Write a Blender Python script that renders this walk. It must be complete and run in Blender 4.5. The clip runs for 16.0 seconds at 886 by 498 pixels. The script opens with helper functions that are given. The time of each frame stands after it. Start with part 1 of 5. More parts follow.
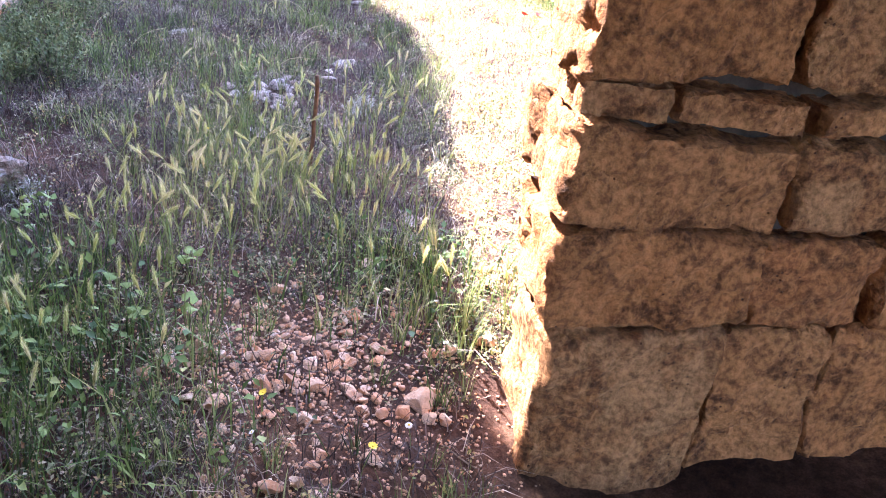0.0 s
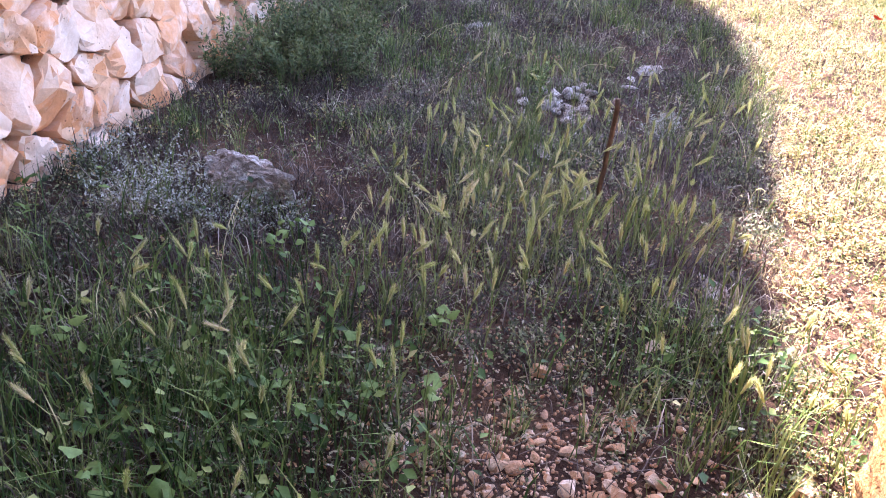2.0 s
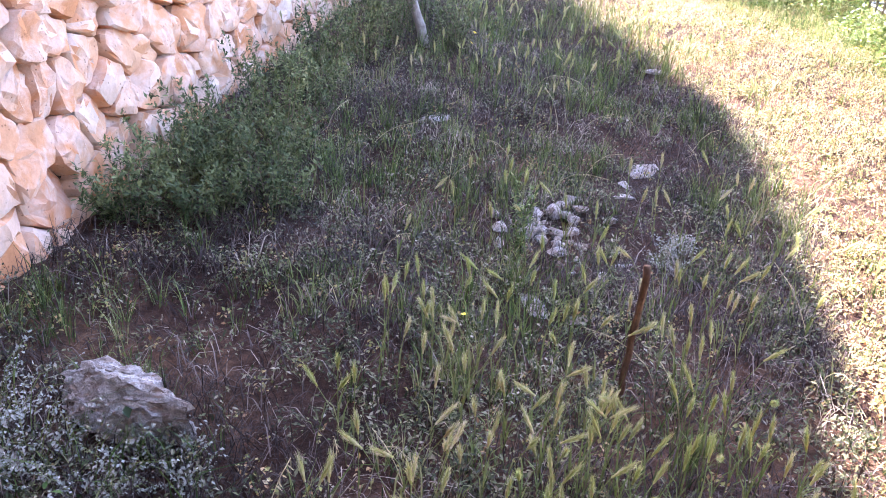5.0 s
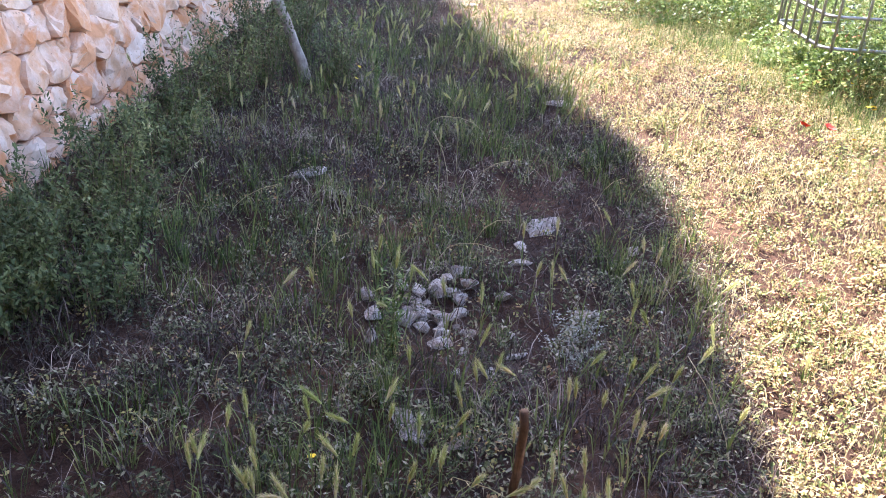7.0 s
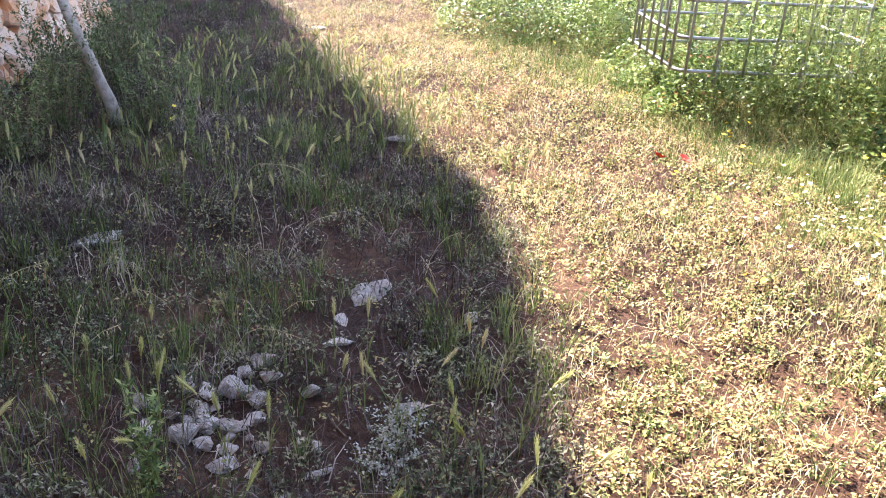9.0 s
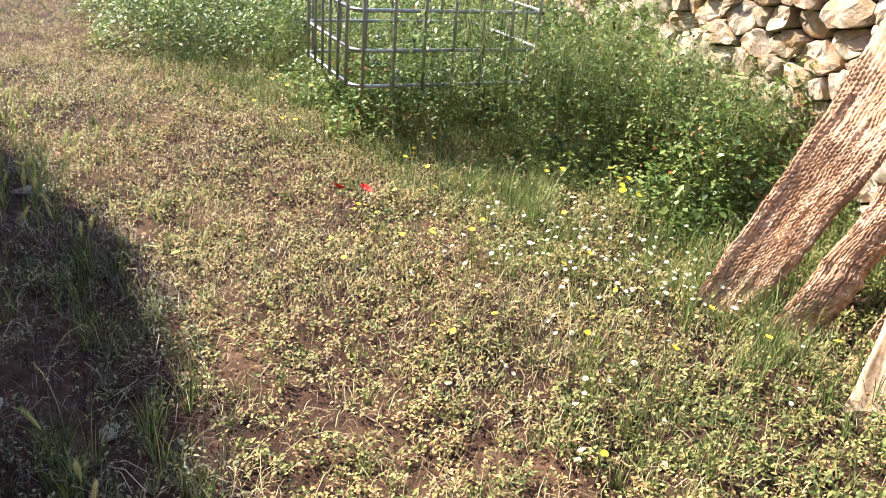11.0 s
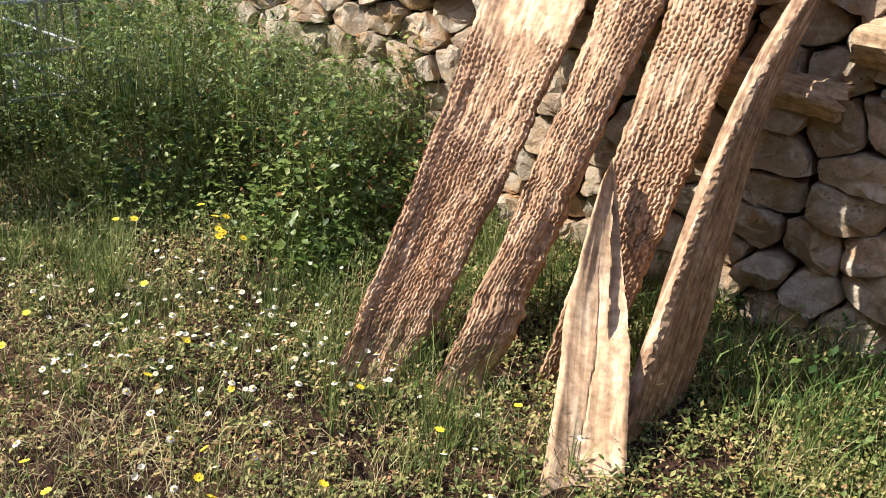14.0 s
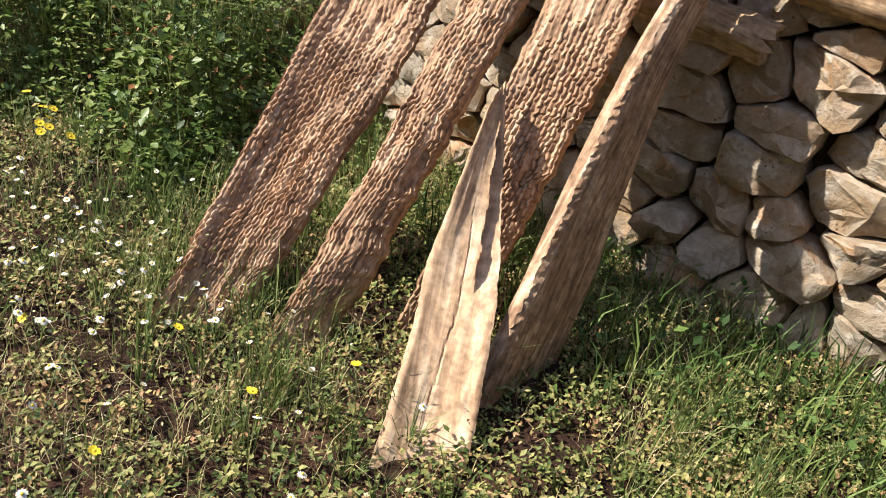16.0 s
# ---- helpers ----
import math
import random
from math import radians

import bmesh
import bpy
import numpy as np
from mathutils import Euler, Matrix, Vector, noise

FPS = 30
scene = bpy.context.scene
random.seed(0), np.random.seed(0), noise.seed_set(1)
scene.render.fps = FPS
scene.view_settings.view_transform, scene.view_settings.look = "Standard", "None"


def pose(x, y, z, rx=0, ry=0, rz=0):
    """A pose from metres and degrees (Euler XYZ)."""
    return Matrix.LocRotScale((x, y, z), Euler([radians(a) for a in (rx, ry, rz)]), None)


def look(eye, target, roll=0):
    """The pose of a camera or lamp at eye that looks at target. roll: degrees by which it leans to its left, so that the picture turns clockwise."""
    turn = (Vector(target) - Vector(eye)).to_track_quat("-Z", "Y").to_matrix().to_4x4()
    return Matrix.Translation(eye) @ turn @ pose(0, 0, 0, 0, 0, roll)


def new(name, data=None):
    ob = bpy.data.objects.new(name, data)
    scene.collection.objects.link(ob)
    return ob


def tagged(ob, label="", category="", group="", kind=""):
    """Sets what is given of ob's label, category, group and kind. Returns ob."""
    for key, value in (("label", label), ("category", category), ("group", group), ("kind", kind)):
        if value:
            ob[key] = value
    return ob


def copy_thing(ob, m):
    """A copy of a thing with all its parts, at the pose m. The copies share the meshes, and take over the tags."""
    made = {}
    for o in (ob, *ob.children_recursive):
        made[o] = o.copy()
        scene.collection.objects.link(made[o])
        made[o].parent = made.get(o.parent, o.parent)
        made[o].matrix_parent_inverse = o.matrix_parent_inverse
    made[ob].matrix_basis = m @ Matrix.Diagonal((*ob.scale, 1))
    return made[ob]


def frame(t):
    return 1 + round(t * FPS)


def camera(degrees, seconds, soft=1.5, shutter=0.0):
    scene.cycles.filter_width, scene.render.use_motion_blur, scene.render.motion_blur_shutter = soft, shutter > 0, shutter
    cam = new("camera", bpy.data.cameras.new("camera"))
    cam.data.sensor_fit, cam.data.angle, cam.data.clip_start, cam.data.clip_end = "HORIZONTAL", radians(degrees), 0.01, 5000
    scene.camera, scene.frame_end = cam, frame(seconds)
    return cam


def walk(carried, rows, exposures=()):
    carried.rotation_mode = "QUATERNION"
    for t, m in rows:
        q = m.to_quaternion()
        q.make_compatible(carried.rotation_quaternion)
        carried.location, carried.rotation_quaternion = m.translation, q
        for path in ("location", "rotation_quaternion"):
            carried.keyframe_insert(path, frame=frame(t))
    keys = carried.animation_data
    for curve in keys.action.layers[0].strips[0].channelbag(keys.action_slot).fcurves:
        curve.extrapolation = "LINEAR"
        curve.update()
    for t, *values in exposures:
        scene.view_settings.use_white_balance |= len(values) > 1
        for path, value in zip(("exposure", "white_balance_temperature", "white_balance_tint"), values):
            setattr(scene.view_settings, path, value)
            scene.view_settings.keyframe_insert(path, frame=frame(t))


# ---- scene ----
cam = camera(55.3, 16.0, 1.0)
METRES, EYE, TILT, LEAN, TURN = 5.4, 1.5, 0.0, 0.0, -40.3
ROWS = [
    (0.0, 0.0, 0.0, 0.0, 3.19, -26.3, -6.48),
    (0.5, -0.022, 0.0234, -0.0025, 7.15, -27.68, -6.18),
    (1.0, -0.0308, 0.0472, -0.003, 11.41, -28.8, -5.21),
    (1.5, -0.0295, 0.0902, -0.0041, 17.86, -29.82, -4.49),
    (2.0, -0.0296, 0.1174, -0.0008, 22.78, -29.58, -4.1),
    (2.5, -0.0449, 0.1421, -0.001, 24.4, -28.43, -3.69),
    (3.0, -0.0743, 0.175, -0.0017, 23.76, -27.22, -3.62),
    (5.5, -0.1222, 0.336, -0.0015, 15.53, -26.07, -2.59),
    (6.0, -0.1331, 0.3636, 0.0027, 12.41, -25.47, -1.74),
    (6.5, -0.1255, 0.3931, 0.0029, 12.03, -25.27, -1.99),
    (7.0, -0.1047, 0.433, 0.0065, 13.4, -25.68, -3.0),
    (7.5, -0.0935, 0.46, 0.0073, 12.64, -25.33, -3.24),
    (8.0, -0.091, 0.4983, 0.0058, 9.31, -24.74, -3.2),
    (10.5, -0.012, 0.618, 0.0131, -4.0, -24.67, -4.02),
    (11.0, -0.0074, 0.6569, 0.0126, -13.01, -23.57, -4.17),
    (11.5, 0.001, 0.6822, 0.0121, -19.12, -23.41, -4.01),
    (12.0, 0.0207, 0.703, 0.0096, -22.32, -23.68, -4.52),
    (12.5, 0.0535, 0.7315, 0.0081, -24.6, -23.67, -5.23),
    (13.0, 0.0728, 0.7542, 0.0077, -28.72, -23.33, -5.41),
    (13.5, 0.086, 0.7883, 0.0059, -35.35, -23.39, -4.49),
    (14.0, 0.0902, 0.8092, 0.0049, -39.34, -23.91, -4.14),
    (14.5, 0.0929, 0.8158, 0.0045, -40.12, -24.39, -5.33),
    (15.0, 0.1064, 0.8217, 0.0007, -41.01, -25.59, -7.34),
    (15.5, 0.1348, 0.8269, -0.0026, -41.57, -27.73, -9.04),
    (16.0, 0.165, 0.8307, -0.0053, -40.8, -30.17, -10.21),
]
EXPOSURES = [(0.0, 4.3, 6050, 28), (0.8, 3.8, 6100, 28), (1.5, 3.6, 6250, 28), (2.0, 3.6, 6250, 28), (3.0, 3.76, 6250, 30), (5.5, 3.6, 6200, 26), (6.5, 3.2, 6200, 22), (8.0, 2.95, 6450, 18), (10.5, 2.4, 6750, 14), (11.5, 1.5, 6650, 10), (13.0, 1.13, 6600, 10), (16.0, 1.05, 6600, 9)]
walk(cam, [(t, pose(0, 0, EYE, TILT, LEAN, TURN) @ pose(METRES * x, METRES * y, METRES * z, 90 + pitch, roll, yaw)) for t, x, y, z, yaw, pitch, roll in ROWS], EXPOSURES)


# ---- light ----
SUN_EL = 44.0
SUN_WAY = Vector((0.1, -0.995, 0)).normalized()          # the way the light travels over the ground
world = bpy.data.worlds.new("world")
scene.world = world
world.use_nodes = True
wn = world.node_tree
sky = wn.nodes.new("ShaderNodeTexSky")
sky.sky_type = 'NISHITA'
sky.sun_disc = False
sky.sun_elevation = radians(SUN_EL)
sky.sun_rotation = math.atan2(-SUN_WAY.x, -SUN_WAY.y)
wn.links.new(sky.outputs[0], wn.nodes["Background"].inputs[0])
wn.nodes["Background"].inputs[1].default_value = 0.132
sun = new("sun", bpy.data.lights.new("sun", 'SUN'))
sun.data.energy = 4.5
sun.data.angle = radians(0.6)
sun.data.color = (1.0, 0.95, 0.87)
sun_from = Vector((-SUN_WAY.x * math.cos(radians(SUN_EL)), -SUN_WAY.y * math.cos(radians(SUN_EL)), math.sin(radians(SUN_EL))))
sun.matrix_world = look(sun_from * 30, (0, 0, 0))


# ---- materials ----
def link(tree, a, b):
    tree.links.new(a, b)


def ramp_node(tree, stops):
    r = tree.nodes.new("ShaderNodeValToRGB")
    e = r.color_ramp.elements
    while len(e) < len(stops):
        e.new(0.5)
    for el, (p, c) in zip(e, stops):
        el.position, el.color = p, (*c, 1)
    return r


def noise_node(tree, coord, scale, detail=4.0, rough=0.6, dist=0.0):
    n = tree.nodes.new("ShaderNodeTexNoise")
    n.inputs["Scale"].default_value = scale
    n.inputs["Detail"].default_value = detail
    n.inputs["Roughness"].default_value = rough
    n.inputs["Distortion"].default_value = dist
    link(tree, coord, n.inputs["Vector"])
    return n


def mix_node(tree, blend, fac, a, b):
    m = tree.nodes.new("ShaderNodeMix")
    m.data_type, m.blend_type = 'RGBA', blend
    for sock, v in ((m.inputs["Factor"], fac), (m.inputs["A"], a), (m.inputs["B"], b)):
        if isinstance(v, (int, float)):
            sock.default_value = v
        elif isinstance(v, tuple):
            sock.default_value = (*v, 1)
        else:
            link(tree, v, sock)
    return m.outputs["Result"]


def start_material(name, rough=0.9, spec=0.3):
    m = bpy.data.materials.new(name)
    m.use_nodes = True
    t = m.node_tree
    b = t.nodes["Principled BSDF"]
    b.inputs["Roughness"].default_value = rough
    b.inputs["Specular IOR Level"].default_value = spec
    geo = t.nodes.new("ShaderNodeNewGeometry")
    return m, t, b, geo


def bump(tree, bsdf, height, strength, distance, prev=None):
    b = tree.nodes.new("ShaderNodeBump")
    b.inputs["Strength"].default_value = strength
    b.inputs["Distance"].default_value = distance
    link(tree, height, b.inputs["Height"])
    if prev is not None:
        link(tree, prev, b.inputs["Normal"])
    link(tree, b.outputs[0], bsdf.inputs["Normal"])
    return b.outputs[0]


def stone_material(name, tints, patches, pits=0.35, grain=90.0, patch_scale=9.0, patch_amount=0.75, relief=1.0, grit=0.72):
    """Weathered limestone: a tint for each stone, crust in patches, small dark pits, grain."""
    m, t, b, geo = start_material(name, 0.92, 0.2)
    info = t.nodes.new("ShaderNodeObjectInfo")
    pos = geo.outputs["Position"]
    add = t.nodes.new("ShaderNodeMath")
    add.operation = 'ADD'
    link(t, info.outputs["Random"], add.inputs[0])
    link(t, geo.outputs["Random Per Island"], add.inputs[1])
    fr = t.nodes.new("ShaderNodeMath")
    fr.operation = 'FRACT'
    link(t, add.outputs[0], fr.inputs[0])
    base = ramp_node(t, tints)
    link(t, fr.outputs[0], base.inputs[0])
    n1 = noise_node(t, pos, patch_scale, 6, 0.62, 0.6)
    pr = ramp_node(t, [(0.43, (0, 0, 0)), (0.6, (1, 1, 1))])
    link(t, n1.outputs[0], pr.inputs[0])
    fac = t.nodes.new("ShaderNodeMath")
    fac.operation = 'MULTIPLY'
    fac.inputs[1].default_value = patch_amount
    link(t, pr.outputs[0], fac.inputs[0])
    crust = ramp_node(t, patches)
    n2 = noise_node(t, pos, 23.0, 5, 0.6)
    link(t, n2.outputs[0], crust.inputs[0])
    col = mix_node(t, 'MIX', fac.outputs[0], base.outputs[0], crust.outputs[0])
    n3 = noise_node(t, pos, grain, 5, 0.7)
    gr = ramp_node(t, [(0.36 if grit < 0.7 else 0.3, (grit * 1.03, grit, grit * 0.97)), (0.62, (1.06, 1.06, 1.06))])
    link(t, n3.outputs[0], gr.inputs[0])
    col = mix_node(t, 'MULTIPLY', 0.8, col, gr.outputs[0])
    v = t.nodes.new("ShaderNodeTexVoronoi")
    v.inputs["Scale"].default_value = 42.0
    link(t, pos, v.inputs["Vector"])
    pit = ramp_node(t, [(0.08, (0, 0, 0)), (0.2, (1, 1, 1))])
    link(t, v.outputs["Distance"], pit.inputs[0])
    few = ramp_node(t, [(0.5, (1, 1, 1)), (0.62, (0, 0, 0))])
    n4 = noise_node(t, pos, 7.0, 2)
    link(t, n4.outputs[0], few.inputs[0])
    pits_mask = mix_node(t, 'LIGHTEN', 1.0, pit.outputs[0], few.outputs[0])
    dark = mix_node(t, 'MULTIPLY', pits, col, (0.2, 0.15, 0.12))
    col = mix_node(t, 'MIX', pits_mask, dark, col)
    link(t, col, b.inputs["Base Color"])
    p = bump(t, b, n1.outputs[0], min(1.0, 0.5 * relief), 0.02 * relief)
    p = bump(t, b, n3.outputs[0], min(1.0, 0.7 * relief), 0.007 * relief, p)
    bump(t, b, pits_mask, min(1.0, 0.5 * relief), 0.008 * relief, p)
    return m


def leaf_material(name, stops, shine=0.25, through_light=0.25, rough=0.6, clump=2.2):
    """Leaves and straw: a tint for each leaf, some light passing through."""
    m, t, b, geo = start_material(name, rough, shine)
    r = ramp_node(t, stops)
    n = noise_node(t, geo.outputs["Position"], clump, 3, 0.6)
    mixv = t.nodes.new("ShaderNodeMath")
    mixv.operation = 'MULTIPLY_ADD'
    mixv.inputs[1].default_value = 0.62
    link(t, geo.outputs["Random Per Island"], mixv.inputs[0])
    sc = t.nodes.new("ShaderNodeMath")
    sc.operation = 'MULTIPLY_ADD'
    sc.inputs[1].default_value = 1.3
    sc.inputs[2].default_value = -0.46
    link(t, n.outputs[0], sc.inputs[0])
    link(t, sc.outputs[0], mixv.inputs[2])
    link(t, mixv.outputs[0], r.inputs[0])
    fine = noise_node(t, geo.outputs["Position"], 160.0, 2)
    fr = ramp_node(t, [(0.3, (0.75, 0.75, 0.75)), (0.7, (1.15, 1.15, 1.15))])
    link(t, fine.outputs[0], fr.inputs[0])
    col = mix_node(t, 'MULTIPLY', 0.7, r.outputs[0], fr.outputs[0])
    link(t, col, b.inputs["Base Color"])
    tr = t.nodes.new("ShaderNodeBsdfTranslucent")
    link(t, col, tr.inputs["Color"])
    mx = t.nodes.new("ShaderNodeMixShader")
    mx.inputs[0].default_value = through_light
    link(t, b.outputs[0], mx.inputs[1])
    link(t, tr.outputs[0], mx.inputs[2])
    link(t, mx.outputs[0], t.nodes["Material Output"].inputs["Surface"])
    return m


def plain_material(name, a, c, scale=30.0, rough=0.7, metal=0.0, relief=0.3, depth=0.002):
    m, t, b, geo = start_material(name, rough, 0.4)
    n = noise_node(t, geo.outputs["Position"], scale, 5, 0.65)
    n2 = noise_node(t, geo.outputs["Position"], scale * 0.15, 3, 0.6)
    r = ramp_node(t, [(0.3, a), (0.7, c)])
    link(t, n.outputs[0], r.inputs[0])
    s = ramp_node(t, [(0.3, (0.78, 0.76, 0.74)), (0.7, (1.1, 1.1, 1.1))])
    link(t, n2.outputs[0], s.inputs[0])
    link(t, mix_node(t, 'MULTIPLY', 0.8, r.outputs[0], s.outputs[0]), b.inputs["Base Color"])
    b.inputs["Metallic"].default_value = metal
    bump(t, b, n.outputs[0], relief, depth)
    return m


def soil_material():
    m, t, b, geo = start_material("red_soil", 0.95, 0.15)
    pos = geo.outputs["Position"]
    n1 = noise_node(t, pos, 1.4, 5, 0.6)
    n2 = noise_node(t, pos, 26.0, 6, 0.7)
    n3 = noise_node(t, pos, 130.0, 4, 0.7)
    big = ramp_node(t, [(0.32, (0.026, 0.014, 0.01)), (0.5, (0.06, 0.032, 0.023)), (0.66, (0.13, 0.076, 0.05))])
    link(t, n1.outputs[0], big.inputs[0])
    straw = ramp_node(t, [(0.42, (0.5, 0.45, 0.42)), (0.6, (1.25, 1.2, 1.1))])
    link(t, n2.outputs[0], straw.inputs[0])
    grit = ramp_node(t, [(0.35, (0.6, 0.58, 0.56)), (0.66, (1.3, 1.27, 1.22))])
    link(t, n3.outputs[0], grit.inputs[0])
    col = mix_node(t, 'MULTIPLY', 0.8, big.outputs[0], straw.outputs[0])
    col = mix_node(t, 'MULTIPLY', 0.8, col, grit.outputs[0])
    link(t, col, b.inputs["Base Color"])
    p = bump(t, b, n2.outputs[0], 0.8, 0.02)
    bump(t, b, n3.outputs[0], 0.8, 0.006, p)
    return m


def wood_material(name, light, mid, dark, along=(1, 1, 0.07), grain=60.0, relief=0.6):
    """Weathered wood: grain drawn out along the board's own length, cracks, grey and orange patches."""
    m, t, b, geo = start_material(name, 0.85, 0.25)
    tc = t.nodes.new("ShaderNodeTexCoord")
    mp = t.nodes.new("ShaderNodeMapping")
    mp.inputs["Scale"].default_value = along
    link(t, tc.outputs["Object"], mp.inputs["Vector"])
    g = noise_node(t, mp.outputs[0], grain, 6, 0.65, 0.4)
    r = ramp_node(t, [(0.28, dark), (0.5, mid), (0.68, light)])
    link(t, g.outputs[0], r.inputs[0])
    n2 = noise_node(t, tc.outputs["Object"], 5.0, 5, 0.6)
    s = ramp_node(t, [(0.3, (0.62, 0.58, 0.56)), (0.5, (1, 0.93, 0.85)), (0.7, (1.12, 1.12, 1.14))])
    link(t, n2.outputs[0], s.inputs[0])
    col = mix_node(t, 'MULTIPLY', 0.85, r.outputs[0], s.outputs[0])
    n4 = noise_node(t, tc.outputs["Object"], 38.0, 4, 0.6)
    s4 = ramp_node(t, [(0.32, (0.5, 0.46, 0.44)), (0.5, (0.95, 0.93, 0.9)), (0.68, (1.35, 1.33, 1.3))])
    link(t, n4.outputs[0], s4.inputs[0])
    col = mix_node(t, 'MULTIPLY', 0.75, col, s4.outputs[0])
    link(t, col, b.inputs["Base Color"])
    p = bump(t, b, g.outputs[0], relief, 0.006)
    n3 = noise_node(t, tc.outputs["Object"], 140.0, 3, 0.6)
    bump(t, b, n3.outputs[0], 0.3, 0.002, p)
    return m


M_SOIL = soil_material()
M_PINK = stone_material("pink_limestone", [(0.0, (0.58, 0.25, 0.11)), (0.35, (0.62, 0.31, 0.16)), (0.7, (0.66, 0.4, 0.25)), (1.0, (0.7, 0.52, 0.4))],
                        [(0.35, (0.66, 0.5, 0.4)), (0.65, (0.76, 0.65, 0.57))], pits=0.8, patch_scale=6.5, patch_amount=0.62, relief=0.8, grit=0.86, grain=55.0)
M_PALE = stone_material("pale_limestone", [(0.0, (0.27, 0.2, 0.135)), (0.35, (0.34, 0.235, 0.14)), (0.6, (0.38, 0.31, 0.23)), (0.85, (0.4, 0.22, 0.1)), (1.0, (0.48, 0.41, 0.33))],
                        [(0.35, (0.32, 0.27, 0.21)), (0.65, (0.62, 0.56, 0.48))], pits=0.7, patch_amount=0.7, relief=1.2, grit=0.72, grain=60.0)
M_OCHRE = stone_material("ochre_limestone", [(0.0, (0.5, 0.185, 0.065)), (0.5, (0.54, 0.235, 0.085)), (1.0, (0.52, 0.28, 0.125))],
                         [(0.38, (0.13, 0.048, 0.018)), (0.62, (0.43, 0.19, 0.072))], pits=1.0, grain=46.0, patch_scale=8.0, patch_amount=0.9, relief=3.0, grit=0.3)
M_LICHEN = stone_material("lichened_rock", [(0.0, (0.26, 0.19, 0.15)), (0.4, (0.4, 0.32, 0.27)), (1.0, (0.6, 0.52, 0.46))],
                          [(0.35, (0.5, 0.46, 0.44)), (0.65, (0.74, 0.71, 0.69))], pits=0.9, patch_scale=22.0, relief=1.8)
M_PEBBLE = stone_material("pebble_stone", [(0.0, (0.46, 0.21, 0.105)), (0.4, (0.54, 0.31, 0.18)), (0.75, (0.6, 0.42, 0.29)), (1.0, (0.66, 0.55, 0.44))],
                          [(0.35, (0.4, 0.22, 0.13)), (0.65, (0.54, 0.42, 0.32))], pits=0.3, patch_scale=22.0)
M_CORE = plain_material("rubble_core", (0.03, 0.02, 0.014), (0.075, 0.052, 0.036), 20.0, 0.95, 0, 0.8, 0.02)
M_SLAB = plain_material("roof_slab", (0.3, 0.22, 0.16), (0.42, 0.34, 0.27), 12.0, 0.95, 0, 0.6, 0.02)
M_GRASS = leaf_material("green_grass", [(0.0, (0.022, 0.045, 0.012)), (0.35, (0.075, 0.12, 0.03)), (0.62, (0.2, 0.27, 0.08)), (0.85, (0.38, 0.38, 0.16)), (1.0, (0.52, 0.44, 0.24))])
M_BROME = leaf_material("brome_blade", [(0.0, (0.09, 0.14, 0.03)), (0.4, (0.2, 0.27, 0.08)), (0.7, (0.4, 0.42, 0.18)), (1.0, (0.62, 0.54, 0.34))])
M_STRAW = leaf_material("dry_straw", [(0.0, (0.3, 0.22, 0.11)), (0.4, (0.44, 0.35, 0.18)), (0.75, (0.56, 0.48, 0.28)), (1.0, (0.36, 0.35, 0.13))], through_light=0.1)
M_HERB = leaf_material("low_herb", [(0.0, (0.02, 0.035, 0.01)), (0.24, (0.1, 0.13, 0.034)), (0.42, (0.27, 0.27, 0.08)), (0.58, (0.44, 0.35, 0.14)), (0.74, (0.3, 0.15, 0.075)), (0.88, (0.5, 0.36, 0.19)), (1.0, (0.66, 0.54, 0.33))], clump=8.0, through_light=0.12)
M_GREENHERB = leaf_material("green_herb_leaf", [(0.0, (0.025, 0.045, 0.012)), (0.35, (0.1, 0.14, 0.034)), (0.65, (0.25, 0.25, 0.08)), (1.0, (0.46, 0.38, 0.17))], clump=9.0, through_light=0.12)
M_SAGE = leaf_material("grey_green_leaf", [(0.0, (0.02, 0.026, 0.012)), (0.4, (0.06, 0.07, 0.03)), (0.62, (0.18, 0.19, 0.09)), (0.8, (0.3, 0.26, 0.17)), (1.0, (0.54, 0.5, 0.38))], clump=7.0)
M_SILVER = leaf_material("silver_leaf", [(0.0, (0.16, 0.17, 0.13)), (0.5, (0.36, 0.36, 0.3)), (1.0, (0.6, 0.59, 0.52))], through_light=0.2)
M_BRAMBLE = leaf_material("bramble_leaf", [(0.0, (0.022, 0.046, 0.01)), (0.35, (0.09, 0.15, 0.03)), (0.65, (0.19, 0.26, 0.065)), (0.9, (0.36, 0.39, 0.13)), (1.0, (0.5, 0.38, 0.12))], shine=0.4, rough=0.45, clump=4.0)
M_MALLOW = leaf_material("mallow_leaf", [(0.0, (0.03, 0.07, 0.015)), (0.5, (0.08, 0.15, 0.035)), (1.0, (0.2, 0.28, 0.07))], shine=0.35)
M_RANK = leaf_material("rank_weed_leaf", [(0.0, (0.012, 0.03, 0.008)), (0.4, (0.05, 0.1, 0.022)), (0.7, (0.15, 0.22, 0.055)), (0.9, (0.3, 0.33, 0.12)), (1.0, (0.48, 0.42, 0.22))], through_light=0.15)
M_DEEP = leaf_material("shrub_leaf", [(0.0, (0.02, 0.036, 0.012)), (0.45, (0.085, 0.115, 0.042)), (0.75, (0.19, 0.22, 0.085)), (1.0, (0.36, 0.38, 0.16))])
M_SPIKE = leaf_material("barley_spike", [(0.0, (0.3, 0.38, 0.1)), (0.4, (0.47, 0.5, 0.17)), (0.65, (0.62, 0.56, 0.28)), (1.0, (0.76, 0.6, 0.46))], through_light=0.4)
